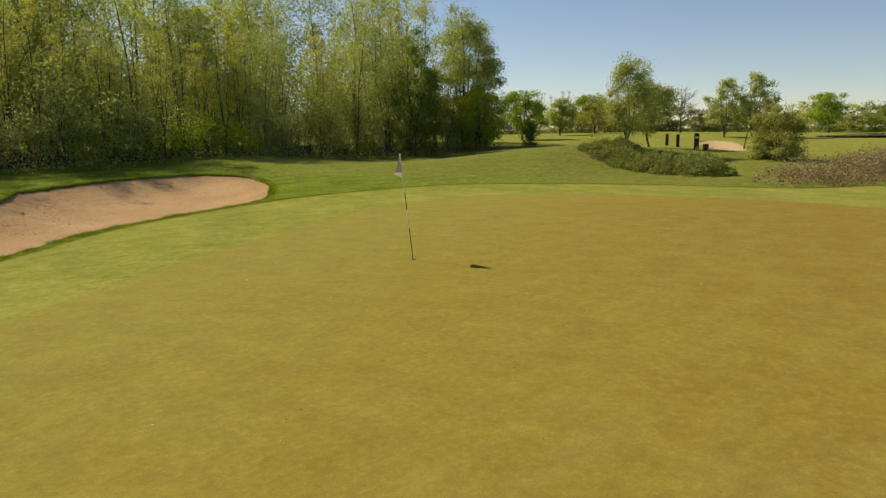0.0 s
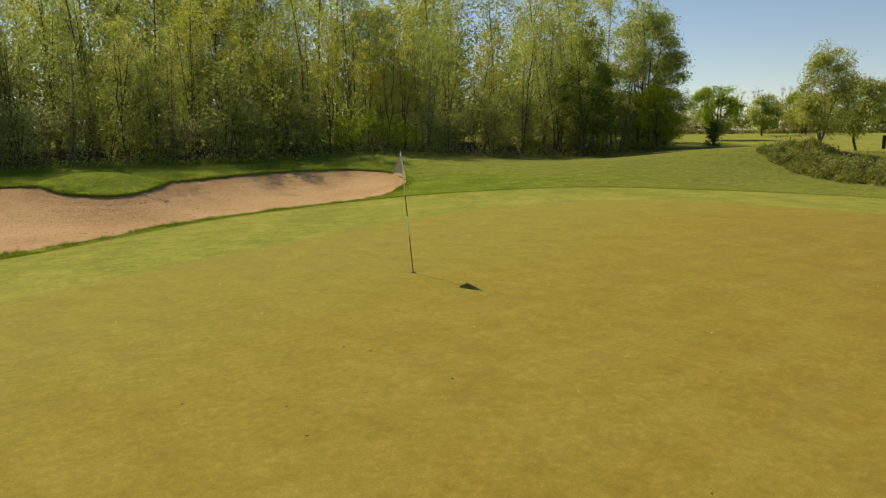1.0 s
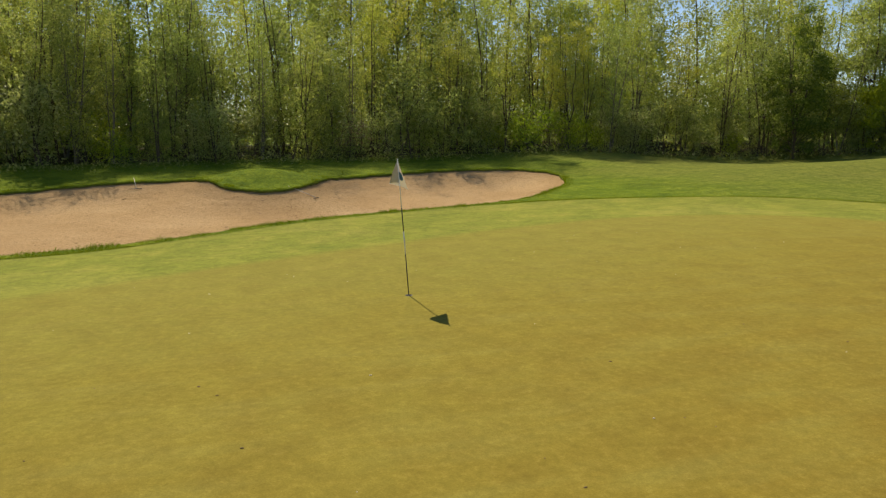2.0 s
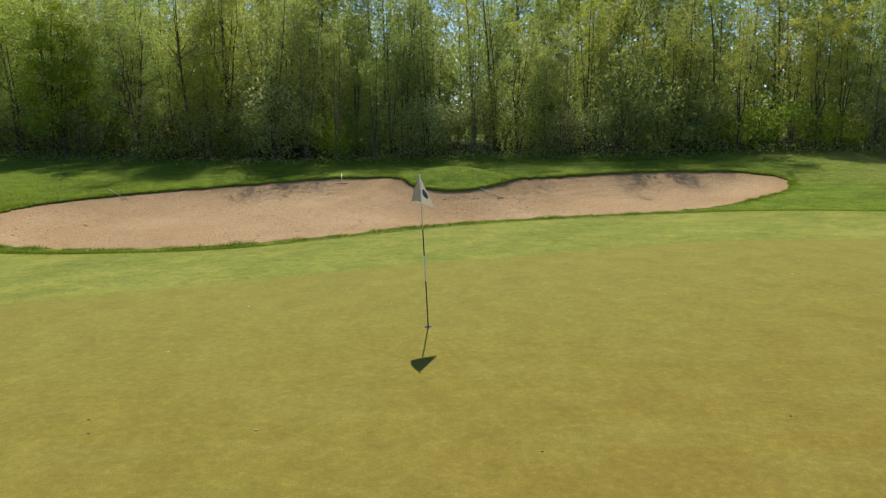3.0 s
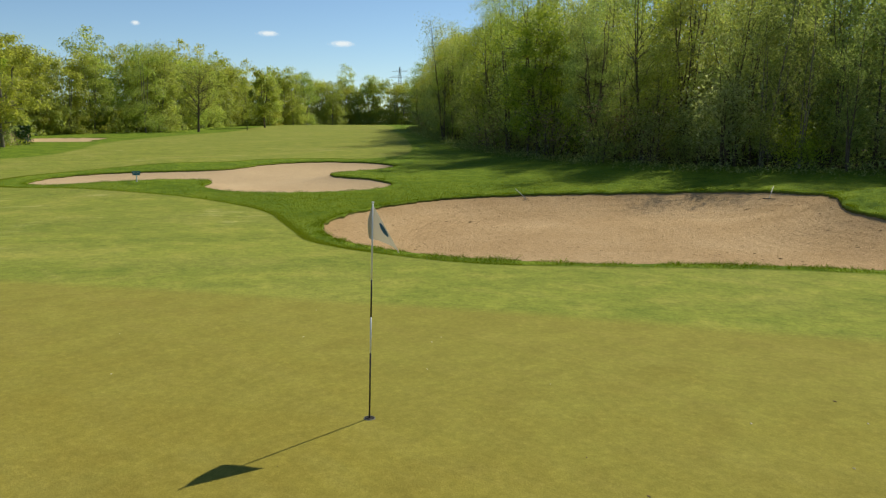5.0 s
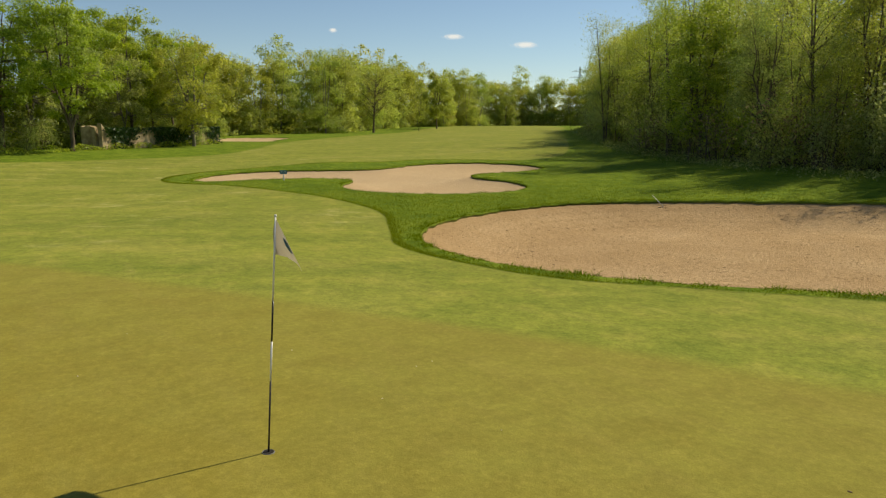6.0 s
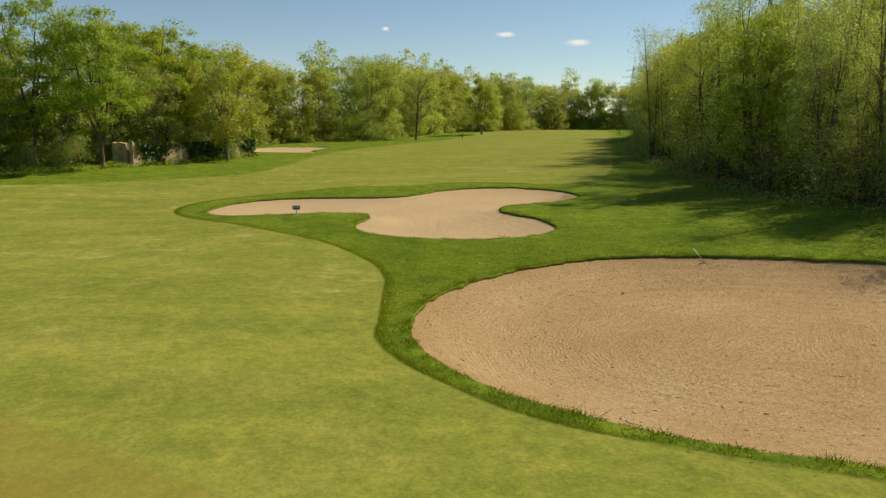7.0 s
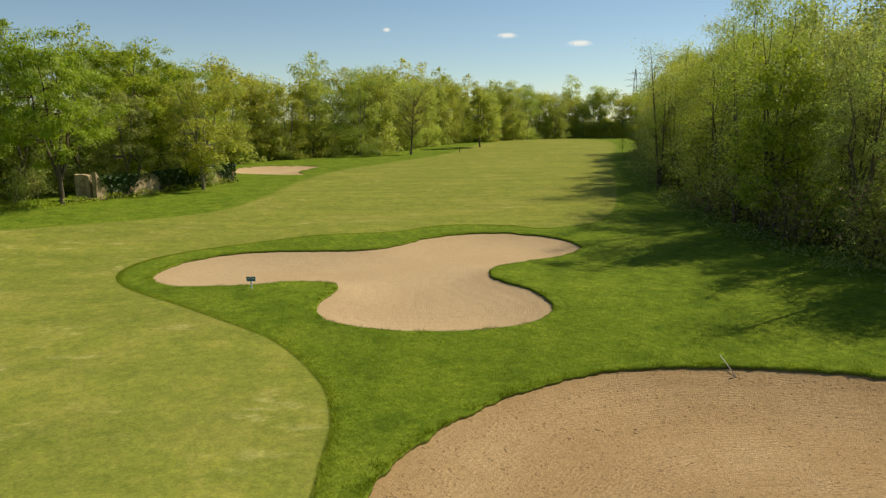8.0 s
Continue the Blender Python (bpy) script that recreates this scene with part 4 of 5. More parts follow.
def flagstick():
    top = empty("flagstick")
    for name, a, b, mat in (("upper_white_band", 1.0, 0.646, WHITE_PAINT), ("upper_black_band", 0.646, 0.474, BLACK_PAINT),
                            ("lower_white_band", 0.474, 0.307, WHITE_PAINT), ("lower_black_band", 0.307, 0.0, BLACK_PAINT)):
        part(name, tube(bmesh.new(), POLE_TOP * b + Vector((0, 0, -0.03 if b == 0 else 0)), POLE_TOP * a, 0.0085, 0.0085 if a < 1 else 0.0075, 12), mat, top, smooth=True)
    bm = bmesh.new()
    bmesh.ops.create_uvsphere(bm, u_segments=10, v_segments=6, radius=0.013, matrix=Matrix.Translation(POLE_TOP))
    part("knob", bm, WHITE_PAINT, top)
    bm = bmesh.new()
    nu, nw = 16, 10
    grid = [[bm.verts.new(flag_point(i / nu, j / nw)) for j in range(nw + 1)] for i in range(nu + 1)]
    for i in range(nu):
        for j in range(nw):
            bm.faces.new((grid[i][j], grid[i + 1][j], grid[i + 1][j + 1], grid[i][j + 1]))
    cloth = part("flag", bm, CLOTH, top, "limp off-white cloth flag", True)
    for side in (0.004, -0.004):
        bm = bmesh.new()
        ring = []
        for k in range(20):
            a = 2 * math.pi * k / 20
            u, w = 0.86 + 0.09 * math.cos(a), 0.58 + 0.16 * math.sin(a)
            nrm = (flag_point(u + 0.01, w) - flag_point(u - 0.01, w)).cross(flag_point(u, w + 0.01) - flag_point(u, w - 0.01)).normalized()
            ring.append(bm.verts.new(flag_point(u, w) + nrm * side))
        mid = bm.verts.new(sum((v.co for v in ring), Vector()) / 20)
        for k in range(20):
            bm.faces.new((ring[k], ring[(k + 1) % 20], mid))
        part("emblem", bm, EMBLEM, cloth, "plain blue printed emblem")
    return tagged(top, "black and white banded flagstick with a limp pale flag", "flagstick")


flagstick()


RIM_GREY = plain("rim_grey", (0.15, 0.14, 0.11), (0.2, 0.19, 0.15), 12, 0.6)


def hole_cup():
    top = empty("hole_cup", pose(0, 0, up(0, 0)))
    bm = bmesh.new()
    rings = []
    for r, z in ((0.05, 0.0), (0.052, 0.007), (0.056, 0.007), (0.06, 0.0)):
        rings.append([bm.verts.new((r * math.cos(2 * math.pi * k / 28), r * math.sin(2 * math.pi * k / 28), z)) for k in range(28)])
    for a, b in zip(rings, rings[1:]):
        for k in range(28):
            bm.faces.new((a[k], b[k], b[(k + 1) % 28], a[(k + 1) % 28]))
    part("rim", bm, RIM_GREY, top, "grey rim")
    # flat near-black disc: the hole's inner shade painted, with no depth below
    bm = bmesh.new()
    bmesh.ops.create_circle(bm, cap_ends=True, segments=28, radius=0.049, matrix=Matrix.Translation((0, 0, 0.006)))
    part("shade_disc", bm, DARK_HOLE, top, "dark disc standing for the shaded inside of the hole")
    return tagged(top, "golf hole with a grey rim cut in the green", "golf hole")


hole_cup()

# ---- rakes, clods and litter ----
WOOD_GREY = plain("weathered_handle", (0.5, 0.45, 0.36), (0.62, 0.57, 0.47), 6, 0.6, stretch=(6, 6, 0.6))
RAKE_HEAD = plain("rake_head", (0.09, 0.075, 0.055), (0.15, 0.125, 0.09), 10, 0.6)


def rake(head, butt, label):
    """A bunker rake with its head at one place and the end of its handle at another."""
    head, butt = Vector(head), Vector(butt)
    top = empty("bunker_rake", Matrix.Translation(head))
    d = butt - head
    part("handle", tube(bmesh.new(), (0, 0, 0.02), d, 0.016, 0.014, 10), WOOD_GREY, top, "pale handle", True)
    flat = Vector((d.x, d.y, 0)).normalized()
    side = Vector((-flat.y, flat.x, 0))
    bar = part("crossbar", tube(bmesh.new(), side * 0.27 + Vector((0, 0, 0.0)), side * -0.27 + Vector((0, 0, 0.0)), 0.014, 0.014, 8), RAKE_HEAD, top, "dark plastic head")
    for k in range(12):
        p = side * (0.25 - k * 0.5 / 11)
        part("tooth", tube(bmesh.new(), p + Vector((0, 0, 0.02)), p - flat * 0.03 + Vector((0, 0, -0.05)), 0.008, 0.003, 5), RAKE_HEAD, bar)
    return tagged(top, label, "bunker rake", "bunker rakes")


def sand_at(x, y):
    p = np.array([[x, y]])
    return float(bunker_floor(p[:, 0], p[:, 1], distance(p, LONG_BUNKER), LONG_DEEP)[0])


rake((1.95, 24.5, sand_at(1.95, 24.5) + 0.05), (0.75, 25.35, up(0.75, 25.35) + 0.03), "bunker rake lying from the sand up onto the grassy mound")
rake((-15.95, 24.3, sand_at(-15.95, 24.3) - 0.01), (-16.8, 24.5, up(-16.8, 24.5) + 0.24), "bunker rake leaning over the turf lip of the sand")
rake((-6.55, 30.2, sand_at(-6.55, 30.2) + 0.05), (-6.75, 31.25, up(-6.75, 31.25) + 0.2), "bunker rake with its pale handle raised over the lip")


def lump(rng, r):
    bm = bmesh.new()
    bmesh.ops.create_icosphere(bm, subdivisions=1, radius=r)
    for v in bm.verts:
        v.co *= rng.uniform(0.7, 1.25)
        v.co.z *= 0.6
    vs = np.array([v.co[:] for v in bm.verts])
    fs = np.array([[v.index for v in f.verts] for f in bm.faces])
    bm.free()
    return vs, fs


CLOD = plain("dark_clod", (0.15, 0.095, 0.045), (0.22, 0.145, 0.07), 20, 0.95)
PALE_BIT = plain("pale_chip", (0.4, 0.34, 0.2), (0.6, 0.55, 0.42), 20, 0.8)
rng = np.random.default_rng(33)
pieces = []
LUMPS = [lump(rng, 1.0) for _ in range(8)]
spots = np.column_stack([rng.uniform(-17.5, 16, 14000), rng.uniform(8.5, 32, 14000)])
inside = distance(spots, LONG_BUNKER)
for (x, y), d in zip(spots, inside):
    if d > -0.25 or rng.uniform() > (math.exp(d * 0.3) + 0.15) * (0.12 + 1.7 * max(0.0, noise.noise(Vector((x * 0.8, y * 0.8, 7))))):
        continue
    v, f = LUMPS[rng.integers(8)]
    r = 0.006 + rng.exponential(0.006)
    pieces.append((v * min(r, 0.03), f, Matrix.Translation((x, y, sand_at(x, y) + 0.006)) @ pose(0, 0, 0, 0, 0, rng.normal() * 25) @ Matrix.Diagonal((rng.uniform(1.0, 3.2), rng.uniform(0.8, 1.4), 0.8, 1))))
sown("sand_clods", pieces, [CLOD], "small dark clods of earth scattered on the sand", "clods")
pieces, chips = [], []
for k in range(240):
    x, y = rng.uniform(-13, 14), rng.uniform(-14, 6)
    if distance(np.array([[x, y]]), PUTTING)[0] > -0.3:
        continue
    v, f = lump(rng, rng.uniform(0.005, 0.013))
    (pieces if k % 3 else chips).append((v, f, Matrix.Translation((x, y, up(x, y) + 0.004)) @ Matrix.Diagonal((rng.uniform(0.8, 2.0), 1, 0.7, 1))))
sown("green_litter", pieces, [CLOD], "crumbs of soil and twig on the putting green", "litter")
sown("pale_litter", chips, [PALE_BIT], "pale chips of dry leaf on the putting green", "litter")

# ---- sign by the winged bunker ----
BLUE_SIGN = plain("blue_green_plate", (0.05, 0.16, 0.2), (0.07, 0.2, 0.24), 10, 0.45, relief=0.05)
WOOD_POST = plain("dark_timber", (0.02, 0.014, 0.009), (0.05, 0.035, 0.022), 5, 0.85, stretch=(5, 5, 0.5), relief=0.6)
STONE = plain("pale_render", (0.26, 0.18, 0.09), (0.55, 0.43, 0.26), 1.3, 0.9, relief=0.9, depth=0.05)


def small_sign(x, y, turn):
    top = empty("course_sign", pose(x, y, up(x, y), 0, 0, turn))
    part("post", block(bmesh.new(), (0.07, 0.07, 0.5), pose(0, 0, 0.22), 0.008), WHITE_PAINT, top, "white post")
    for s in (-1, 1):
        plate = part("plate", block(bmesh.new(), (0.2, 0.025, 0.22), pose(s * 0.105, -0.05, 0.46, 0, s * 4, 0), 0.008), BLUE_SIGN, top, "blue-green plate")
        part("marking", block(bmesh.new(), (0.12, 0.004, 0.03), pose(s * 0.105, -0.066, 0.48, 0, s * 4, 0)), WHITE_PAINT, plate)
    return tagged(top, "small twin blue-green sign on a white post at the bunker's edge", "sign")


small_sign(-34.1, 13.35, 62)


def stake(name, x, y, w, h, label, category="post", group="", lean=(0, 0)):
    top = empty(name, pose(x, y, up(x, y), lean[0], lean[1], 25))
    part("shaft", block(bmesh.new(), (w, w, h + 0.3), pose(0, 0, h / 2 - 0.15), 0.02), WOOD_POST, top)
    part("cap", block(bmesh.new(), (w * 0.9, w * 0.9, 0.04), pose(0, 0, h + 0.02), 0.015), WOOD_POST, top)
    return tagged(top, label, category, group)


MARKER = (-127.5, 79.6)
p3 = stake("timber_post", 50.0, 12.9, 0.38, 1.4, "thick dark timber post with a pale notice, on the rough", "post", "timber posts")
part("notice", block(bmesh.new(), (0.24, 0.012, 0.16), pose(-0.198, 0, 1.1, 0, 0, 90)), WHITE_PAINT, p3, "small pale notice")
stake("timber_post", 60.3, 18.6, 0.3, 1.2, "dark squared timber post beside the far bunker", "post", "timber posts")
stake("timber_post", 62.7, 20.7, 0.3, 1.15, "dark squared timber post beside the far bunker", "post", "timber posts")
stake("leaning_stake", 61.5, 12.6, 0.1, 1.5, "thin dark stake leaning over the sand", "stake", lean=(12, 22))


stake("marker_stake", MARKER[0], MARKER[1], 0.12, 0.9, "small dark marker stake on the far fairway", "stake")


def litter_bin(x, y):
    top = empty("litter_bin", pose(x, y, up(x, y), 0, 0, 10))
    bm = bmesh.new()
    tube(bm, (0, 0, -0.05), (0, 0, 0.55), 0.22, 0.25, 16)
    part("bin_body", bm, WOOD_POST, top)
    part("bin_lid", tube(bmesh.new(), (0, 0, 0.55), (0, 0, 0.6), 0.27, 0.24, 16), WOOD_POST, top)
    return tagged(top, "short dark litter bin beside a timber post", "bin")


litter_bin(50.8, 12.4)

# ---- east side: bramble bank, young trees, scrub and far trees ----
def thicket(rng, spots, count, size, mats, name, label, category):
    """Leaves heaped over low mounds: spots are (x, y, radius, height)."""
    out = []
    sp = np.array(spots, float)
    w = sp[:, 2] ** 2
    for k, (x, y, r, h) in enumerate(sp):
        n = max(60, int(2 * count * w[k] / w.sum()))
        a, q = rng.uniform(0, 2 * np.pi, n), np.sqrt(rng.uniform(0, 1, n))
        px, py = x + r * q * np.cos(a), y + r * q * np.sin(a)
        lumpy = np.array([noise.noise(Vector((i * 0.9, j * 0.9, 5))) + 0.7 * noise.noise(Vector((i * 2.6, j * 2.6, 9))) for i, j in zip(px, py)])
        wob = np.maximum(0.12, 0.95 + 1.3 * lumpy)
        top = h * np.sqrt(np.clip(1 - q ** 2, 0.02, 1)) * wob
        pz = lie(px, py) + top * rng.uniform(0.1, 1, n) ** 0.35 + np.where(rng.uniform(size=n) < 0.12, rng.exponential(0.16, n), rng.normal(size=n) * 0.04)
        out.append(np.column_stack([px, py, pz]))
    v, f = leaves(rng, np.concatenate(out), size, 0.5)
    me = quick(name, v, f, mats)
    me.polygons.foreach_set("material_index", rng.integers(0, len(mats), len(me.polygons)).astype(np.int32))
    return tagged(new(name, me), label, category, kind="stuff")


rng = np.random.default_rng(44)
thicket(rng, [(38.3, 15.4, 1.9, 0.45), (37.2, 13.6, 2.2, 0.55), (35.8, 11.4, 2.3, 0.65), (34.2, 9.2, 2.3, 0.85), (32.6, 7.0, 2.2, 0.9), (31.2, 5.2, 1.6, 0.75), (40.5, 15.5, 2.0, 0.5),
              (36.5, 8.0, 1.8, 0.8)], 32000, 0.055, [LEAF_DEEP, LEAF_RUST, LEAF_DEEP, LEAF_OLIVE, LEAF_DEEP], "bramble_bank", "bramble and heather bank with brown and green shoots", "bramble")
scrub = [(27.5 + i * 2.3, -1.8 - 0.12 * i + rng.normal() * 1.2, rng.uniform(1.6, 2.6), rng.uniform(0.5, 1.1)) for i in range(16)]
scrub += [(30 + i * 2.6, -5.5 + rng.normal() * 1.4, rng.uniform(1.8, 2.8), rng.uniform(0.5, 1.15)) for i in range(14)]
thicket(rng, scrub, 30000, 0.05, [LEAF_RUST], "reddish_scrub", "dry reddish scrub beside the putting green", "scrub")

BIRCH = billow_meshes(201, BARK_PALE, LEAF_WILLOW, height=7.3, spread=1.85, bare=0.1, clumps=80, count=21000, size=0.062, radius=0.06, fork=0.06, stems=5, heap=0.6, shaggy=0.18)
plant("young_birch", BIRCH, spin(np.random.default_rng(1), 42.0, 15.1, 1.0), "young multi-stemmed birch rising from the bramble bank", "tree")
LEANER = billow_meshes(202, BARK, LEAF_WILLOW, height=5.8, spread=2.5, bare=0.25, clumps=48, count=11000, size=0.085, radius=0.1, fork=0.3, stems=3, heap=0.55)
plant("leaning_tree", LEANER, spin(np.random.default_rng(2), 52.8, 18.3, 1.05), "round-headed young tree with a leaning trunk", "tree")
ROUND = billow_meshes(203, BARK, LEAF_OLIVE, height=4.5, spread=1.95, bare=-0.3, clumps=90, count=24000, size=0.058, radius=0.05, fork=0.03, stems=7, heap=0.42, shaggy=0.14)
plant("round_bush", ROUND, spin(np.random.default_rng(3), 44.2, 5.1, 1.06), "tall rounded bush in yellow-green spring leaf", "bush", "", "stem", "foliage")
CONE = tree_meshes(204, BARK, LEAF_DEEP, height=2.1, spread=0.55, bare=0.02, limbs=40, rise=0.5, radius=0.04, count=3500, size=0.07, puff=0.16)
plant("dark_shrub", CONE, spin(np.random.default_rng(4), 50.6, 29.6, 1.0), "small dark conical evergreen shrub on the rough", "shrub", "", "stem", "foliage")
EDGE = billow_meshes(205, BARK, LEAF_BRIGHT, height=6.8, spread=2.7, bare=0.05, clumps=60, count=11000, size=0.09, radius=0.1, fork=0.12, stems=4, heap=0.6)
plant("hawthorn_tree", EDGE, spin(np.random.default_rng(5), 49.0, 34.6, 1.0), "low dense leafy tree closing the end of the wood", "tree")
END_TREE = billow_meshes(206, BARK, LEAF_WILLOW, height=15.5, spread=4.4, bare=-0.1, clumps=130, count=29000, size=0.112, radius=0.17, fork=0.1, stems=4, heap=0.9)
plant("end_willow", END_TREE, spin(np.random.default_rng(6), 50.5, 37.5, 1.0), "tall billowing willow at the end of the wood", "tree")
DARK_TREE = billow_meshes(208, BARK, LEAF_DEEP, height=12.6, spread=2.9, bare=0.0, clumps=80, count=15000, size=0.1, radius=0.14, fork=0.12, stems=3, heap=0.75)
plant("dark_tree", DARK_TREE, spin(np.random.default_rng(9), 41.6, 36.6, 0.95), "dark green leafy tree beside the pale willow", "tree")
BRIGHT_MAPLE = billow_meshes(207, BARK, LEAF_BRIGHT, height=12.4, spread=3.2, bare=0.04, clumps=80, count=13000, size=0.11, radius=0.14, fork=0.25, stems=2, heap=0.8)
plant("bright_maple", BRIGHT_MAPLE, spin(np.random.default_rng(7), -31.0, 46.3, 1.0), "fresh bright green maple at the wood's edge", "tree")

FIELD = [billow_meshes(210 + i, BARK, m, height=h, spread=w, bare=b, clumps=60, count=9000, size=0.11, radius=0.13, fork=f, stems=st, heap=0.62, shaggy=0.2)
         for i, (m, h, w, b, f, st) in enumerate(((LEAF_BRIGHT, 6.4, 2.8, 0.12, 0.2, 3), (LEAF_WILLOW, 5.6, 2.5, 0.18, 0.2, 3), (LEAF_PALE, 8.2, 2.8, 0.03, 0.06, 5), (LEAF_OLIVE, 6.2, 3.4, 0.08, 0.15, 3)))]
r1 = np.random.default_rng(8)
for x, y, k, s, label in ((69.7, 43.1, 0, 1.1, "dark green round tree on the far rough"), (85.3, 46.5, 1, 1.0, "small round tree in bright leaf on the far rough"),
                          (105.1, 52.2, 0, 1.15, "dark green round tree on the far rough"), (85.6, 22.5, 2, 0.98, "pale many-stemmed willow on the far fairway"),
                          (88.5, 20.0, 2, 1.08, "pale many-stemmed willow on the far fairway"), (136, 21, 0, 1.25, "dark green round tree on the far rough"),
                          (139, 12, 3, 1.0, "broad yellow-green tree beside the pond"), (97, 47, 3, 1.0, "broad yellow-green tree on the far rough")):
    plant("field_tree", FIELD[k], spin(r1, x, y, s), label, "tree", "trees of the far fairway")
BARE = tree_meshes(220, BARK, LEAF_RUST, height=6.4, spread=2.8, bare=0.25, limbs=60, rise=0.8, radius=0.12, count=260, size=0.1, twigs=5)
plant("bare_tree", BARE, spin(r1, 102.3, 35.0, 1.0), "grey tree still bare of leaves", "tree")

# far trees on both sides
def far_meshes(seed, leaf, **kw):
    """Crown and the stout stems alone of a tree that stands far off."""
    (tv, tf), (lv, lf) = billow(np.random.default_rng(seed), **kw)
    solid = 14 * 22
    return quick("trunk", tv[:solid], tf[(tf < solid).all(1)], [BARK_PALE], True), quick("crown", lv, lf, [leaf])


FARS = [far_meshes(300 + i, (LEAF_FAR, LEAF_MILD, LEAF_FAR, LEAF_FAR, LEAF_MILD, LEAF_WILLOW)[i], height=14.2 + 1.0 * (i % 5), spread=(3.6, 4.2, 3.3, 4.4, 3.8, 3.5)[i], bare=-0.35, clumps=80, count=11000, size=0.14,
                    radius=0.15, fork=0.12, stems=3, heap=1.5, shaggy=0.2) for i in range(6)]
FARS_BACK = [billow(np.random.default_rng(310 + i), height=14.6 + 1.0 * i, spread=4.8, bare=-0.3, clumps=60, count=4400, size=0.22, radius=0.16, fork=0.2, stems=2, heap=1.6) for i in range(4)]
rng = np.random.default_rng(55)
FAR_LINE = [(-106, 18), (-118, 28), (-125, 42), (-131, 55), (-137, 68), (-158, 88), (-168, 108), (-182, 135), (-187, 160), (-172, 180), (-140, 192), (-112, 182), (-92, 168), (-76, 148)]
crowns = [[], []]
pos, across = along(FAR_LINE, 3.9)
for p, a in zip(pos, across):
    q = p + a * rng.normal() * 1.5 + rng.normal(size=2)
    k = rng.integers(6)
    plant("far_willow", FARS[k], spin(rng, q[0], q[1], rng.uniform(0.85, 1.12), rng.uniform(0.94, 1.08)),
          "rounded yellow-green willow in the far wood" if k in (1, 4) else "rounded spring-green willow in the far wood", "tree", "willows of the far wood")
pos, across = along(FAR_LINE, 3.7)
for p, a in zip(pos, across):
    q = p + a * (4.8 + rng.normal() * 1.5) + rng.normal(size=2)
    crowns[int(rng.uniform() < 0.3)].append((*FARS_BACK[rng.integers(4)][1], spin(rng, q[0], q[1], rng.uniform(0.96, 1.16), rng.uniform(0.96, 1.08))))
low_hedge = billow(np.random.default_rng(340), height=4.6, spread=3.0, bare=-0.6, clumps=26, count=900, size=0.24, radius=0.05, fork=0.1, stems=2, heap=1.0, shaggy=0.3)[1]
for off, step in ((1.0, 3.4), (7.0, 3.4)):
    pos, across = along(FAR_LINE, step)
    for p, a in zip(pos, across):
        q = p + a * (off + rng.normal()) + rng.normal(size=2)
        crowns[0].append((*low_hedge, spin(rng, q[0], q[1], rng.uniform(0.7, 1.3))))
sown("far_wood_crowns", crowns[0], [LEAF_FAR], "distant spring-green willow wood behind the fairway", "wood")
sown("far_wood_yellow_crowns", crowns[1], [LEAF_MILD], "distant yellow-green willow crowns behind the fairway", "wood")
HEDGE = [billow(np.random.default_rng(330 + i), height=13 + i, spread=6.5, bare=-0.45, clumps=44, count=2400, size=0.32, radius=0.1, fork=0.1, stems=2, heap=2.0, shaggy=0.35)[1] for i in range(3)]
crowns = [[], [], []]
for line, step, s0 in (([(60, 165), (100, 128), (128, 100), (147, 72), (158, 42), (164, 10), (162, -25), (152, -70)], 2.5, 0.64),):
    pos, across = along(line, step)
    for p, a in zip(pos, across):
        q = p + rng.normal(size=2) * 2
        m = spin(rng, q[0], q[1], s0 * rng.uniform(0.65, 1.2), 0.85)
        crowns[(0, 0, 1, 1, 2)[rng.integers(5)]].append((*HEDGE[rng.integers(3)], m))
for line, step in (([(64, 172), (106, 133), (134, 103), (153, 74), (164, 42), (170, 10), (168, -25), (158, -70)], 2.3),):
    pos, across = along(line, step)
    for p in pos:
        q = p + rng.normal(size=2)
        crowns[(0, 1, 1, 2)[rng.integers(4)]].append((*low_hedge, spin(rng, q[0], q[1], rng.uniform(0.7, 1.3))))
sown("east_tree_line", crowns[0], [LEAF_FAR], "distant line of leafy trees along the course", "wood")
sown("east_brown_tree_line", crowns[2], [LEAF_RUST], "distant reddish-brown trees not yet in leaf", "wood")
sown("east_dark_tree_line", crowns[1], [LEAF_DEEP], "distant line of darker trees along the course", "wood")
pos, across = along([(150, 225), (250, 165), (280, 130)], 2.8)
poplar = grow(np.random.default_rng(320), height=20, spread=2.4, bare=0.1, limbs=30, rise=2.0, radius=0.16, count=900, size=0.13, puff=0.7, twigs=1, fill=0.6)
m0 = [spin(rng, p[0], p[1], rng.uniform(0.72, 0.9)) for p in pos]
HAZE_BARK = plain("grey_bark", (0.26, 0.22, 0.19), (0.36, 0.32, 0.29), 2.0, 0.9)
sown("bare_poplar_row", [(*poplar[0], m) for m in m0], [HAZE_BARK], "distant row of bare grey poplars", "wood")
# leaf-shaped specks added as the haze of twigs too thin to show
sown("poplar_buds", [(*poplar[1], m) for m in m0], [LEAF_RUST], "brownish specks standing for the fine twigs of the distant poplars", "wood")

# pond and shed far to the east
WATER, wnt, wb, _ = material("pond_water")
wb.inputs["Base Color"].default_value = (0.05, 0.06, 0.06, 1)
wb.inputs["Roughness"].default_value = 0.08
bump(wnt, wb, noise_tex(wnt, 1.5, 3), 0.1, 0.02)
bm = bmesh.new()
bm.faces.new([bm.verts.new((114 + 20 * math.cos(a) * (1 + 0.15 * math.sin(3 * a)), 9 + 8 * math.sin(a) * (1 + 0.2 * math.cos(2 * a)), up(114, 9) + 0.14)) for a in [k * math.pi / 20 for k in range(40)]])
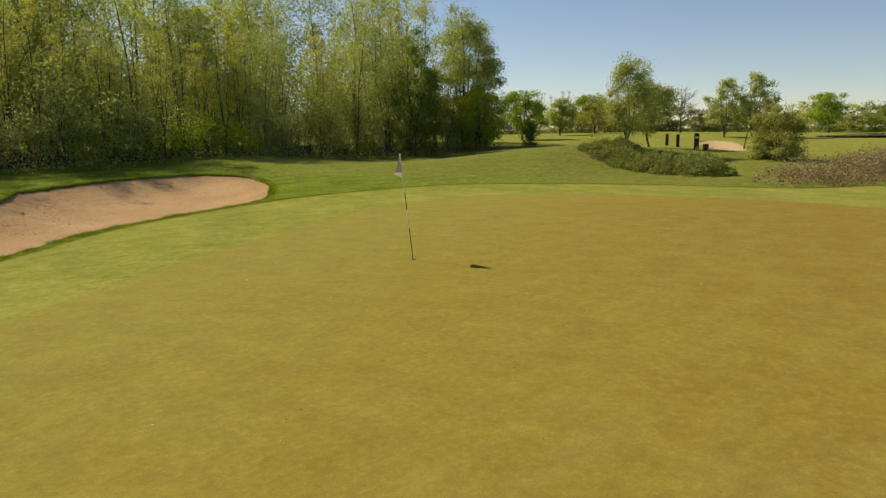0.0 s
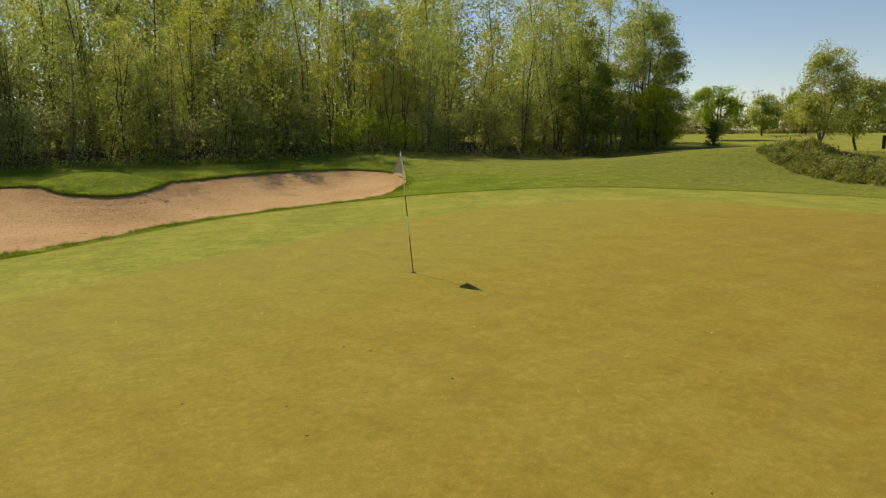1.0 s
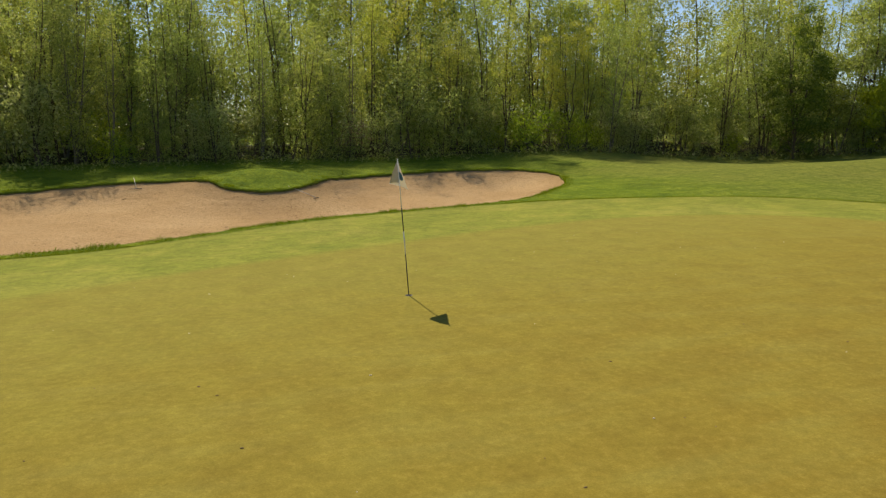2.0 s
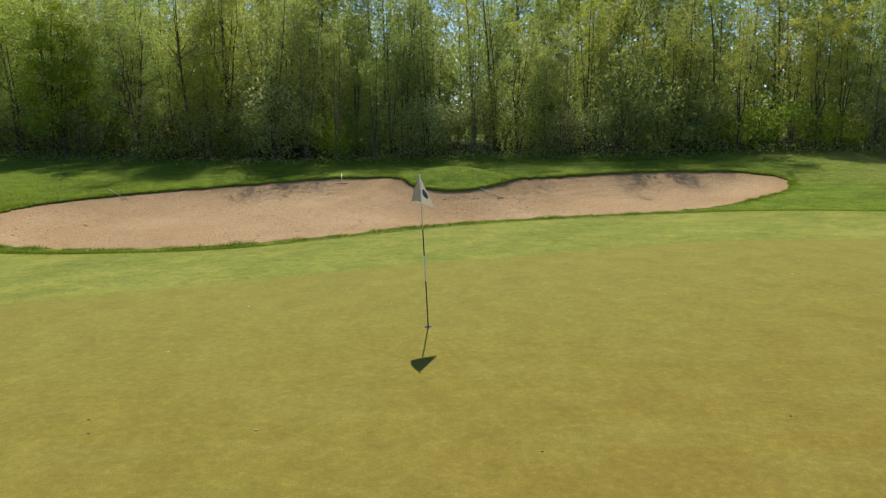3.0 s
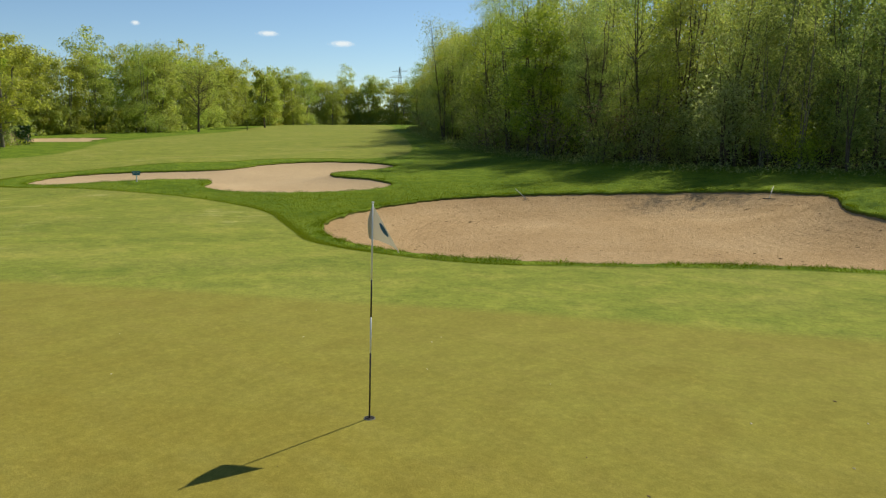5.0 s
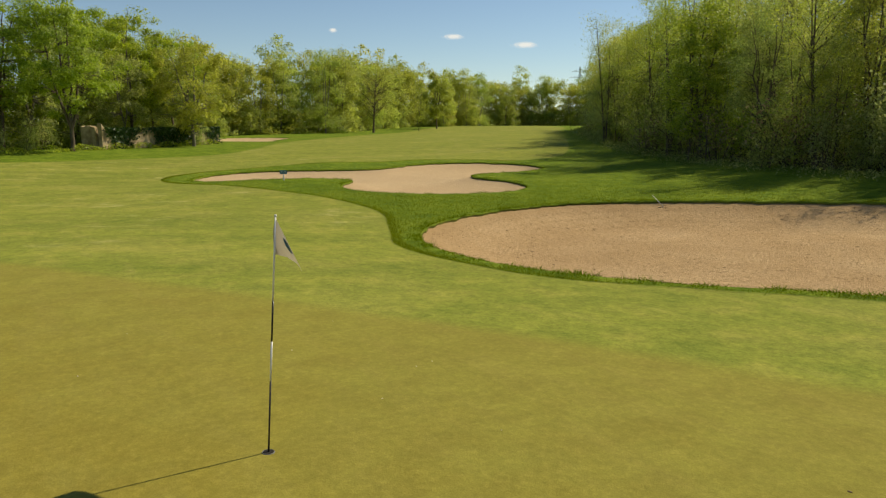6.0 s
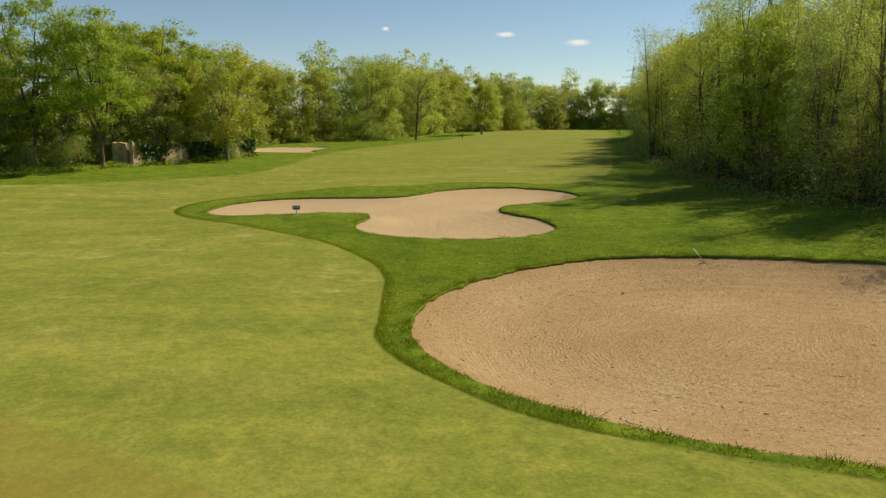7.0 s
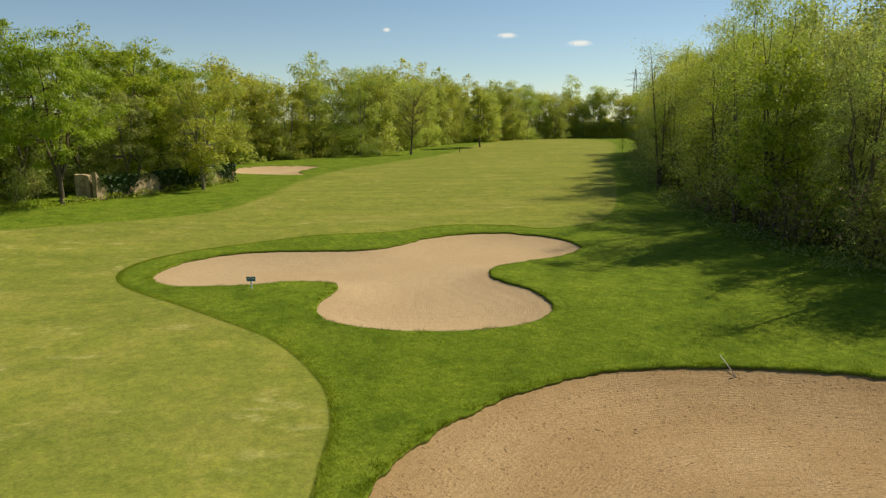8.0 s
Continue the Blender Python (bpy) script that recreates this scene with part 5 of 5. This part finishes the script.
tagged(part("pond", bm, WATER), "still grey pond beyond the scrub", "water", kind="structure")


def shed(x, y, turn):
    top = empty("clubhouse_shed", pose(x, y, up(x, y), 0, 0, turn))
    part("wall", block(bmesh.new(), (7, 4, 1.9), pose(0, 0, 0.85), 0.03), STONE, top, "pale walls")
    bm = bmesh.new()
    prof = [(-2.4, 1.7), (0, 2.6), (2.4, 1.7), (2.4, 1.82), (0, 2.74), (-2.4, 1.82)]
    rings = [[bm.verts.new((sx, py, pz)) for py, pz in prof] for sx in (-3.8, 3.8)]
    for k in range(6):
        bm.faces.new((rings[0][k], rings[0][(k + 1) % 6], rings[1][(k + 1) % 6], rings[1][k]))
    bm.faces.new(rings[0][::-1])
    bm.faces.new(rings[1])
    part("roof", bm, plain("grey_roof", (0.2, 0.19, 0.18), (0.3, 0.29, 0.27), 2, 0.8), top, "grey pitched roof")
    for k in (-2.4, -0.8, 0.8, 2.4):
        part("window", block(bmesh.new(), (0.8, 0.06, 0.7), pose(k, -2.02, 1.1)), BLACK_PAINT, top, "dark window")
    return tagged(top, "low pale shed with a grey roof among far trees", "shed")


shed(168, 54, 72)

# ---- west side: ruined wall, ivy and mixed wood ----
def ruin(points, tops, thick=0.45):
    """A broken masonry wall: a ridge line of heights along a bent plan."""
    top = empty("ruined_wall", pose(points[0][0], points[0][1], up(*points[0])))
    pos, across = along(points, 0.35)
    n = len(pos)
    hs = np.interp(np.arange(n), np.linspace(0, n - 1, len(tops)), tops)
    g = np.random.default_rng(66)
    hs = np.maximum(0.3, hs + g.normal(size=n) * 0.09)
    o = np.array(top.matrix_world.translation)
    bm = bmesh.new()
    cols = []
    for p, a, h in zip(pos, across, hs):
        z0 = up(*p)
        col = []
        for side in (-1, 1):
            for f in (-0.12, 0.35, 0.7, 1.0):
                q = p + a * side * thick / 2 * g.uniform(0.88, 1.1)
                col.append(bm.verts.new((q[0] - o[0], q[1] - o[1], z0 + h * f - o[2] + (g.normal() * 0.03 if f > 0 else 0))))
        cols.append(col)
    for a, b in zip(cols, cols[1:]):
        for k in (0, 1, 2):
            bm.faces.new((a[k], b[k], b[k + 1], a[k + 1]))
            bm.faces.new((a[k + 4], a[k + 5], b[k + 5], b[k + 4]))
        bm.faces.new((a[3], b[3], b[7], a[7]))
    for c in (cols[0], cols[-1]):
        bm.faces.new((c[0], c[1], c[2], c[3], c[7], c[6], c[5], c[4]))
    bmesh.ops.recalc_face_normals(bm, faces=bm.faces)
    part("masonry", bm, STONE, top, "pale crumbling render over stone")
    return tagged(top, "ruined pale garden wall half covered in ivy", "wall")


WALL_LINE = [(-72.9, 9.6), (-77.4, 14.6), (-81.8, 19.0), (-87.5, 25.3)]
ruin([(-74.7, 8.3), (-73.2, 9.5)], [2.2, 2.4, 2.3])
ruin(WALL_LINE, [2.5, 1.0, 0.8, 1.6, 1.9, 1.7, 1.4, 1.5, 1.6, 1.5, 1.3, 1.5, 1.4, 1.0])
rng = np.random.default_rng(77)
pos, across = along(WALL_LINE, 0.0022)
f = np.linspace(0, 1, len(pos))
cover = np.interp(f, [0, 0.05, 0.09, 0.19, 0.24, 0.36, 0.42, 0.7, 0.75, 0.85, 0.9, 1.0], [0.0, 0.3, 0.9, 0.8, 0.12, 0.1, 1.0, 1.0, 0.12, 0.12, 0.9, 0.6])
ok = rng.uniform(size=len(pos)) < cover
pos, across, cover = pos[ok], across[ok], cover[ok]
hang = 2.1 - rng.exponential(0.55, len(pos)) * (0.4 + 1.4 * cover)
xy = pos - across * (0.3 + np.abs(rng.normal(size=(len(pos), 1))) * 0.14) * np.where(rng.uniform(size=(len(pos), 1)) < 0.75, 1, -1)
c = np.column_stack([xy, lie(xy[:, 0], xy[:, 1]) + np.clip(hang, 0.05, 2.4)])
v, q = leaves(rng, c, 0.12, 0.8)
tagged(new("ivy", quick("ivy", v, q, [LEAF_DARK])), "dark glossy ivy draped over the ruined wall", "ivy", kind="stuff")

WEST = [billow_meshes(400 + i, (BARK, BARK_PALE)[i % 2], m, height=h, spread=w, bare=b, clumps=96, count=15000, size=0.105, radius=0.17, fork=f, stems=st, heap=0.78, shaggy=0.14)
        for i, (m, h, w, b, f, st) in enumerate(((LEAF_BRIGHT, 14.5, 4.4, 0.2, 0.3, 3), (LEAF_YELLOW, 11.0, 4.3, 0.12, 0.25, 4), (LEAF_BRIGHT, 13.5, 3.7, 0.15, 0.2, 1), (LEAF_WOOD, 12.5, 3.8, -0.15, 0.2, 3),
                                                 (LEAF_WILLOW, 13.0, 3.6, -0.15, 0.2, 2)))]
TWIN = billow_meshes(410, BARK, LEAF_BRIGHT, height=15.2, spread=5.5, bare=0.2, clumps=120, count=34000, size=0.1, radius=0.22, fork=0.14, stems=4, heap=0.9, shaggy=0.14)
plant("twin_ash", TWIN, spin(rng, -70.9, 6.9, 1.0), "tall twin-stemmed ash in bright new leaf beside the wall", "tree")
plant("yellow_maple", WEST[1], spin(rng, -79.6, 20.3, 1.15), "round yellow-green maple in front of the ruined wall", "tree")
for x, y, k, s in ((-86.3, 15, 2, 1.1), (-89.8, 18.4, 0, 0.92), (-93, 21.5, 2, 0.98), (-75.8, 1.5, 0, 1.02), (-82, 9, 4, 1.0), (-79, 4, 3, 1.05), (-90, 8, 3, 1.1), (-98, 19, 4, 1.05),
                   (-84, -2, 4, 1.15), (-76, -6, 3, 1.1), (-73, -12, 4, 1.2), (-80, -14, 2, 1.1), (-72, -20, 3, 1.1), (-88, -10, 0, 1.05), (-96, 12, 2, 1.1), (-103, 19, 3, 1.0),
                   (-84, 20, 3, 0.75), (-89, 20.5, 4, 0.8), (-100, 16, 0, 1.0), (-92, 0, 3, 1.1), (-80, 13, 3, 0.8), (-75, -2, 3, 0.85), (-70, -27, 0, 1.0), (-76, -34, 4, 1.1),
                   (-105, 14, 4, 1.1)):
    plant("mixed_tree", WEST[k], spin(rng, x, y, s * 1.14), "mixed broadleaf tree in bright spring leaf behind the wall", "tree", "trees of the west wood")
pos, across = along([(-66.5, -26), (-68, -14), (-70, -4), (-73, 4), (-77, 9)], 1.9)
for p in pos:
    q = p + rng.normal(size=2) * 0.8 + (-2, 0)
    plant("understory_shrub", UNDER[rng.integers(len(UNDER))], spin(rng, q[0], q[1], rng.uniform(0.5, 1.0)), "leafy shrub at the foot of the west wood", "shrub", "shrubs of the west wood", "stem", "foliage")
pos, across = along([(-66, -26), (-67, -10), (-69, 2), (-71.5, 8), (-76, 14), (-80.5, 18.5), (-87, 25)], 0.01)
xy = pos + rng.normal(size=(len(pos), 2)) * 0.6 + (0.3, -0.3)
c = np.column_stack([xy, lie(xy[:, 0], xy[:, 1]) + rng.uniform(0, 0.45, len(xy)) * (0.5 + np.abs(np.sin(xy[:, 1])))])
v, q = leaves(rng, c, 0.09, 0.5)
tagged(new("wall_foot_herbs", quick("wall_foot_herbs", v, q, [LEAF_BRIGHT])), "bright low herbs along the foot of the west wood", "undergrowth", kind="stuff")
# west thicket that closes the wood behind
pieces = []
for x, y in zip(rng.uniform(-112, -76, 150), rng.uniform(-36, 36, 150)):
    if x < -77 - 0.9 * max(0, y - 4) and y < 24:
        v, f = inner[rng.integers(3)]
        pieces.append((v, f, spin(rng, x, y, rng.uniform(0.9, 1.6))))
sown("west_thicket", pieces, [LEAF_BRIGHT], "dense leafy thicket inside the west wood", "thicket")

LONE_GREY = tree_meshes(420, BARK, LEAF_OLIVE, height=12.5, spread=4.6, bare=0.24, limbs=70, rise=0.8, radius=0.2, count=3600, size=0.1, twigs=5, top=0.85)
plant("greyish_tree", LONE_GREY, spin(rng, -128, 69, 1.0), "greyish tree only just breaking bud on the fairway's edge", "tree")
LONE_YELLOW = billow_meshes(421, BARK, LEAF_YELLOW, height=13.5, spread=3.8, bare=0.12, clumps=60, count=6000, size=0.2, radius=0.2, fork=0.3, stems=3, heap=0.9)
plant("lone_maple", LONE_YELLOW, spin(rng, -140.5, 92.5, 1.0), "round yellow-green maple standing before the far wood", "tree")
SAPLING = tree_meshes(422, BARK, LEAF_BRIGHT, height=2.4, spread=0.6, bare=0.4, limbs=14, rise=1.0, radius=0.03, count=160, size=0.1)
plant("staked_sapling", SAPLING, spin(rng, -103, 100, 1.0), "thin young sapling at the end of the wood", "tree")

# ---- pylons and clouds ----
STEEL = plain("galvanised_steel", (0.25, 0.26, 0.27), (0.36, 0.37, 0.38), 3, 0.5, metal=0.6)


def pylon(x, y, h, turn):
    top = empty("power_pylon", pose(x, y, 0, 0, 0, turn))
    bm = bmesh.new()
    levels = [(0, 4.0), (h * 0.3, 2.6), (h * 0.55, 1.5), (h * 0.75, 1.0), (h, 0.25)]
    for (za, ra), (zb, rb) in zip(levels, levels[1:]):
        for sx, sy in ((1, 1), (1, -1), (-1, -1), (-1, 1)):
            tube(bm, (sx * ra, sy * ra, za), (sx * rb, sy * rb, zb), 0.14, 0.12, 4)
        for a, b in (((1, 1), (1, -1)), ((1, -1), (-1, -1)), ((-1, -1), (-1, 1)), ((-1, 1), (1, 1))):
            tube(bm, (a[0] * ra, a[1] * ra, za), (b[0] * rb, b[1] * rb, zb), 0.08, 0.08, 4)
            tube(bm, (b[0] * ra, b[1] * ra, za), (a[0] * rb, a[1] * rb, zb), 0.08, 0.08, 4)
    part("lattice_tower", bm, STEEL, top)
    for z, w in ((h * 0.72, 7.5), (h * 0.82, 9.0), (h * 0.92, 6.5)):
        bm = bmesh.new()
        for s in (-1, 1):
            tube(bm, (0, 0.5, z), (s * w, 0, z), 0.12, 0.06, 4)
            tube(bm, (0, -0.5, z), (s * w, 0, z), 0.12, 0.06, 4)
            tube(bm, (0, 0, z + 1.6), (s * w, 0, z), 0.1, 0.06, 4)
        part("cross_arm", bm, STEEL, top)
    return tagged(top, "grey steel lattice pylon above the far trees", "pylon", "pylons")


pylon(-435, 419, 47, 30)
pylon(-300.8, -0.6, 41.5, 60)

def cloud_material():
    m, nt, bsdf, out = material("cloud_vapour")
    tc = nt.nodes.new("ShaderNodeTexCoord")
    vl = nt.nodes.new("ShaderNodeVectorMath")
    vl.operation = "LENGTH"
    mp = nt.nodes.new("ShaderNodeMapping")
    mp.inputs["Location"].default_value, mp.inputs["Scale"].default_value = (-1, 0, -1), (2, 0, 2)
    nt.links.new(tc.outputs["Generated"], mp.inputs[0])
    nt.links.new(mp.outputs[0], vl.inputs[0])
    ragged = noise_tex(nt, 5.0, 5, 0.6, vec=tc.outputs["Generated"])
    body = arith(nt, "SUBTRACT", arith(nt, "ADD", 1.0, arith(nt, "MULTIPLY", ragged, 0.9)), arith(nt, "MULTIPLY", vl.outputs["Value"], 0.95))
    glow = node(nt, "ShaderNodeEmission", Color=(0.93, 0.96, 1.0, 1), Strength=0.9)
    clear = nt.nodes.new("ShaderNodeBsdfTransparent")
    ms = nt.nodes.new("ShaderNodeMixShader")
    nt.links.new(arith(nt, "MULTIPLY", span(nt, body, 0.5, 1.25), 0.85), ms.inputs[0])
    nt.links.new(clear.outputs[0], ms.inputs[1])
    nt.links.new(glow.outputs[0], ms.inputs[2])
    nt.links.new(ms.outputs[0], out.inputs[0])
    return m


CLOUD = cloud_material()


def cloud(x, y, z, wide, tall, label):
    """A small far cloud: a gently bowed bank of vapour."""
    bm = bmesh.new()
    cols = []
    for i in range(13):
        f = i / 6 - 1
        cols.append([bm.verts.new((wide * 0.5 * f, -6 * (1 - f * f) * (1 - g * g), tall * 0.5 * g)) for g in (-1, -0.5, 0, 0.5, 1)])
    for a, b in zip(cols, cols[1:]):
        for k in range(4):
            bm.faces.new((a[k], b[k], b[k + 1], a[k + 1]))
    ob = part("cloud", bm, CLOUD, None, "", True)
    ob.matrix_world = pose(x, y, z, 0, 0, math.degrees(math.atan2(y, x)) - 90)
    return tagged(ob, label, "cloud", kind="structure")


cloud(-2267, 1060, 302, 32, 18, "tiny white fair-weather cloud in a blue sky")
cloud(-2072, 1405, 284, 84, 22, "small white fair-weather cloud in a blue sky")
cloud(-1930, 1595, 256, 100, 26, "small white fair-weather cloud in a blue sky")
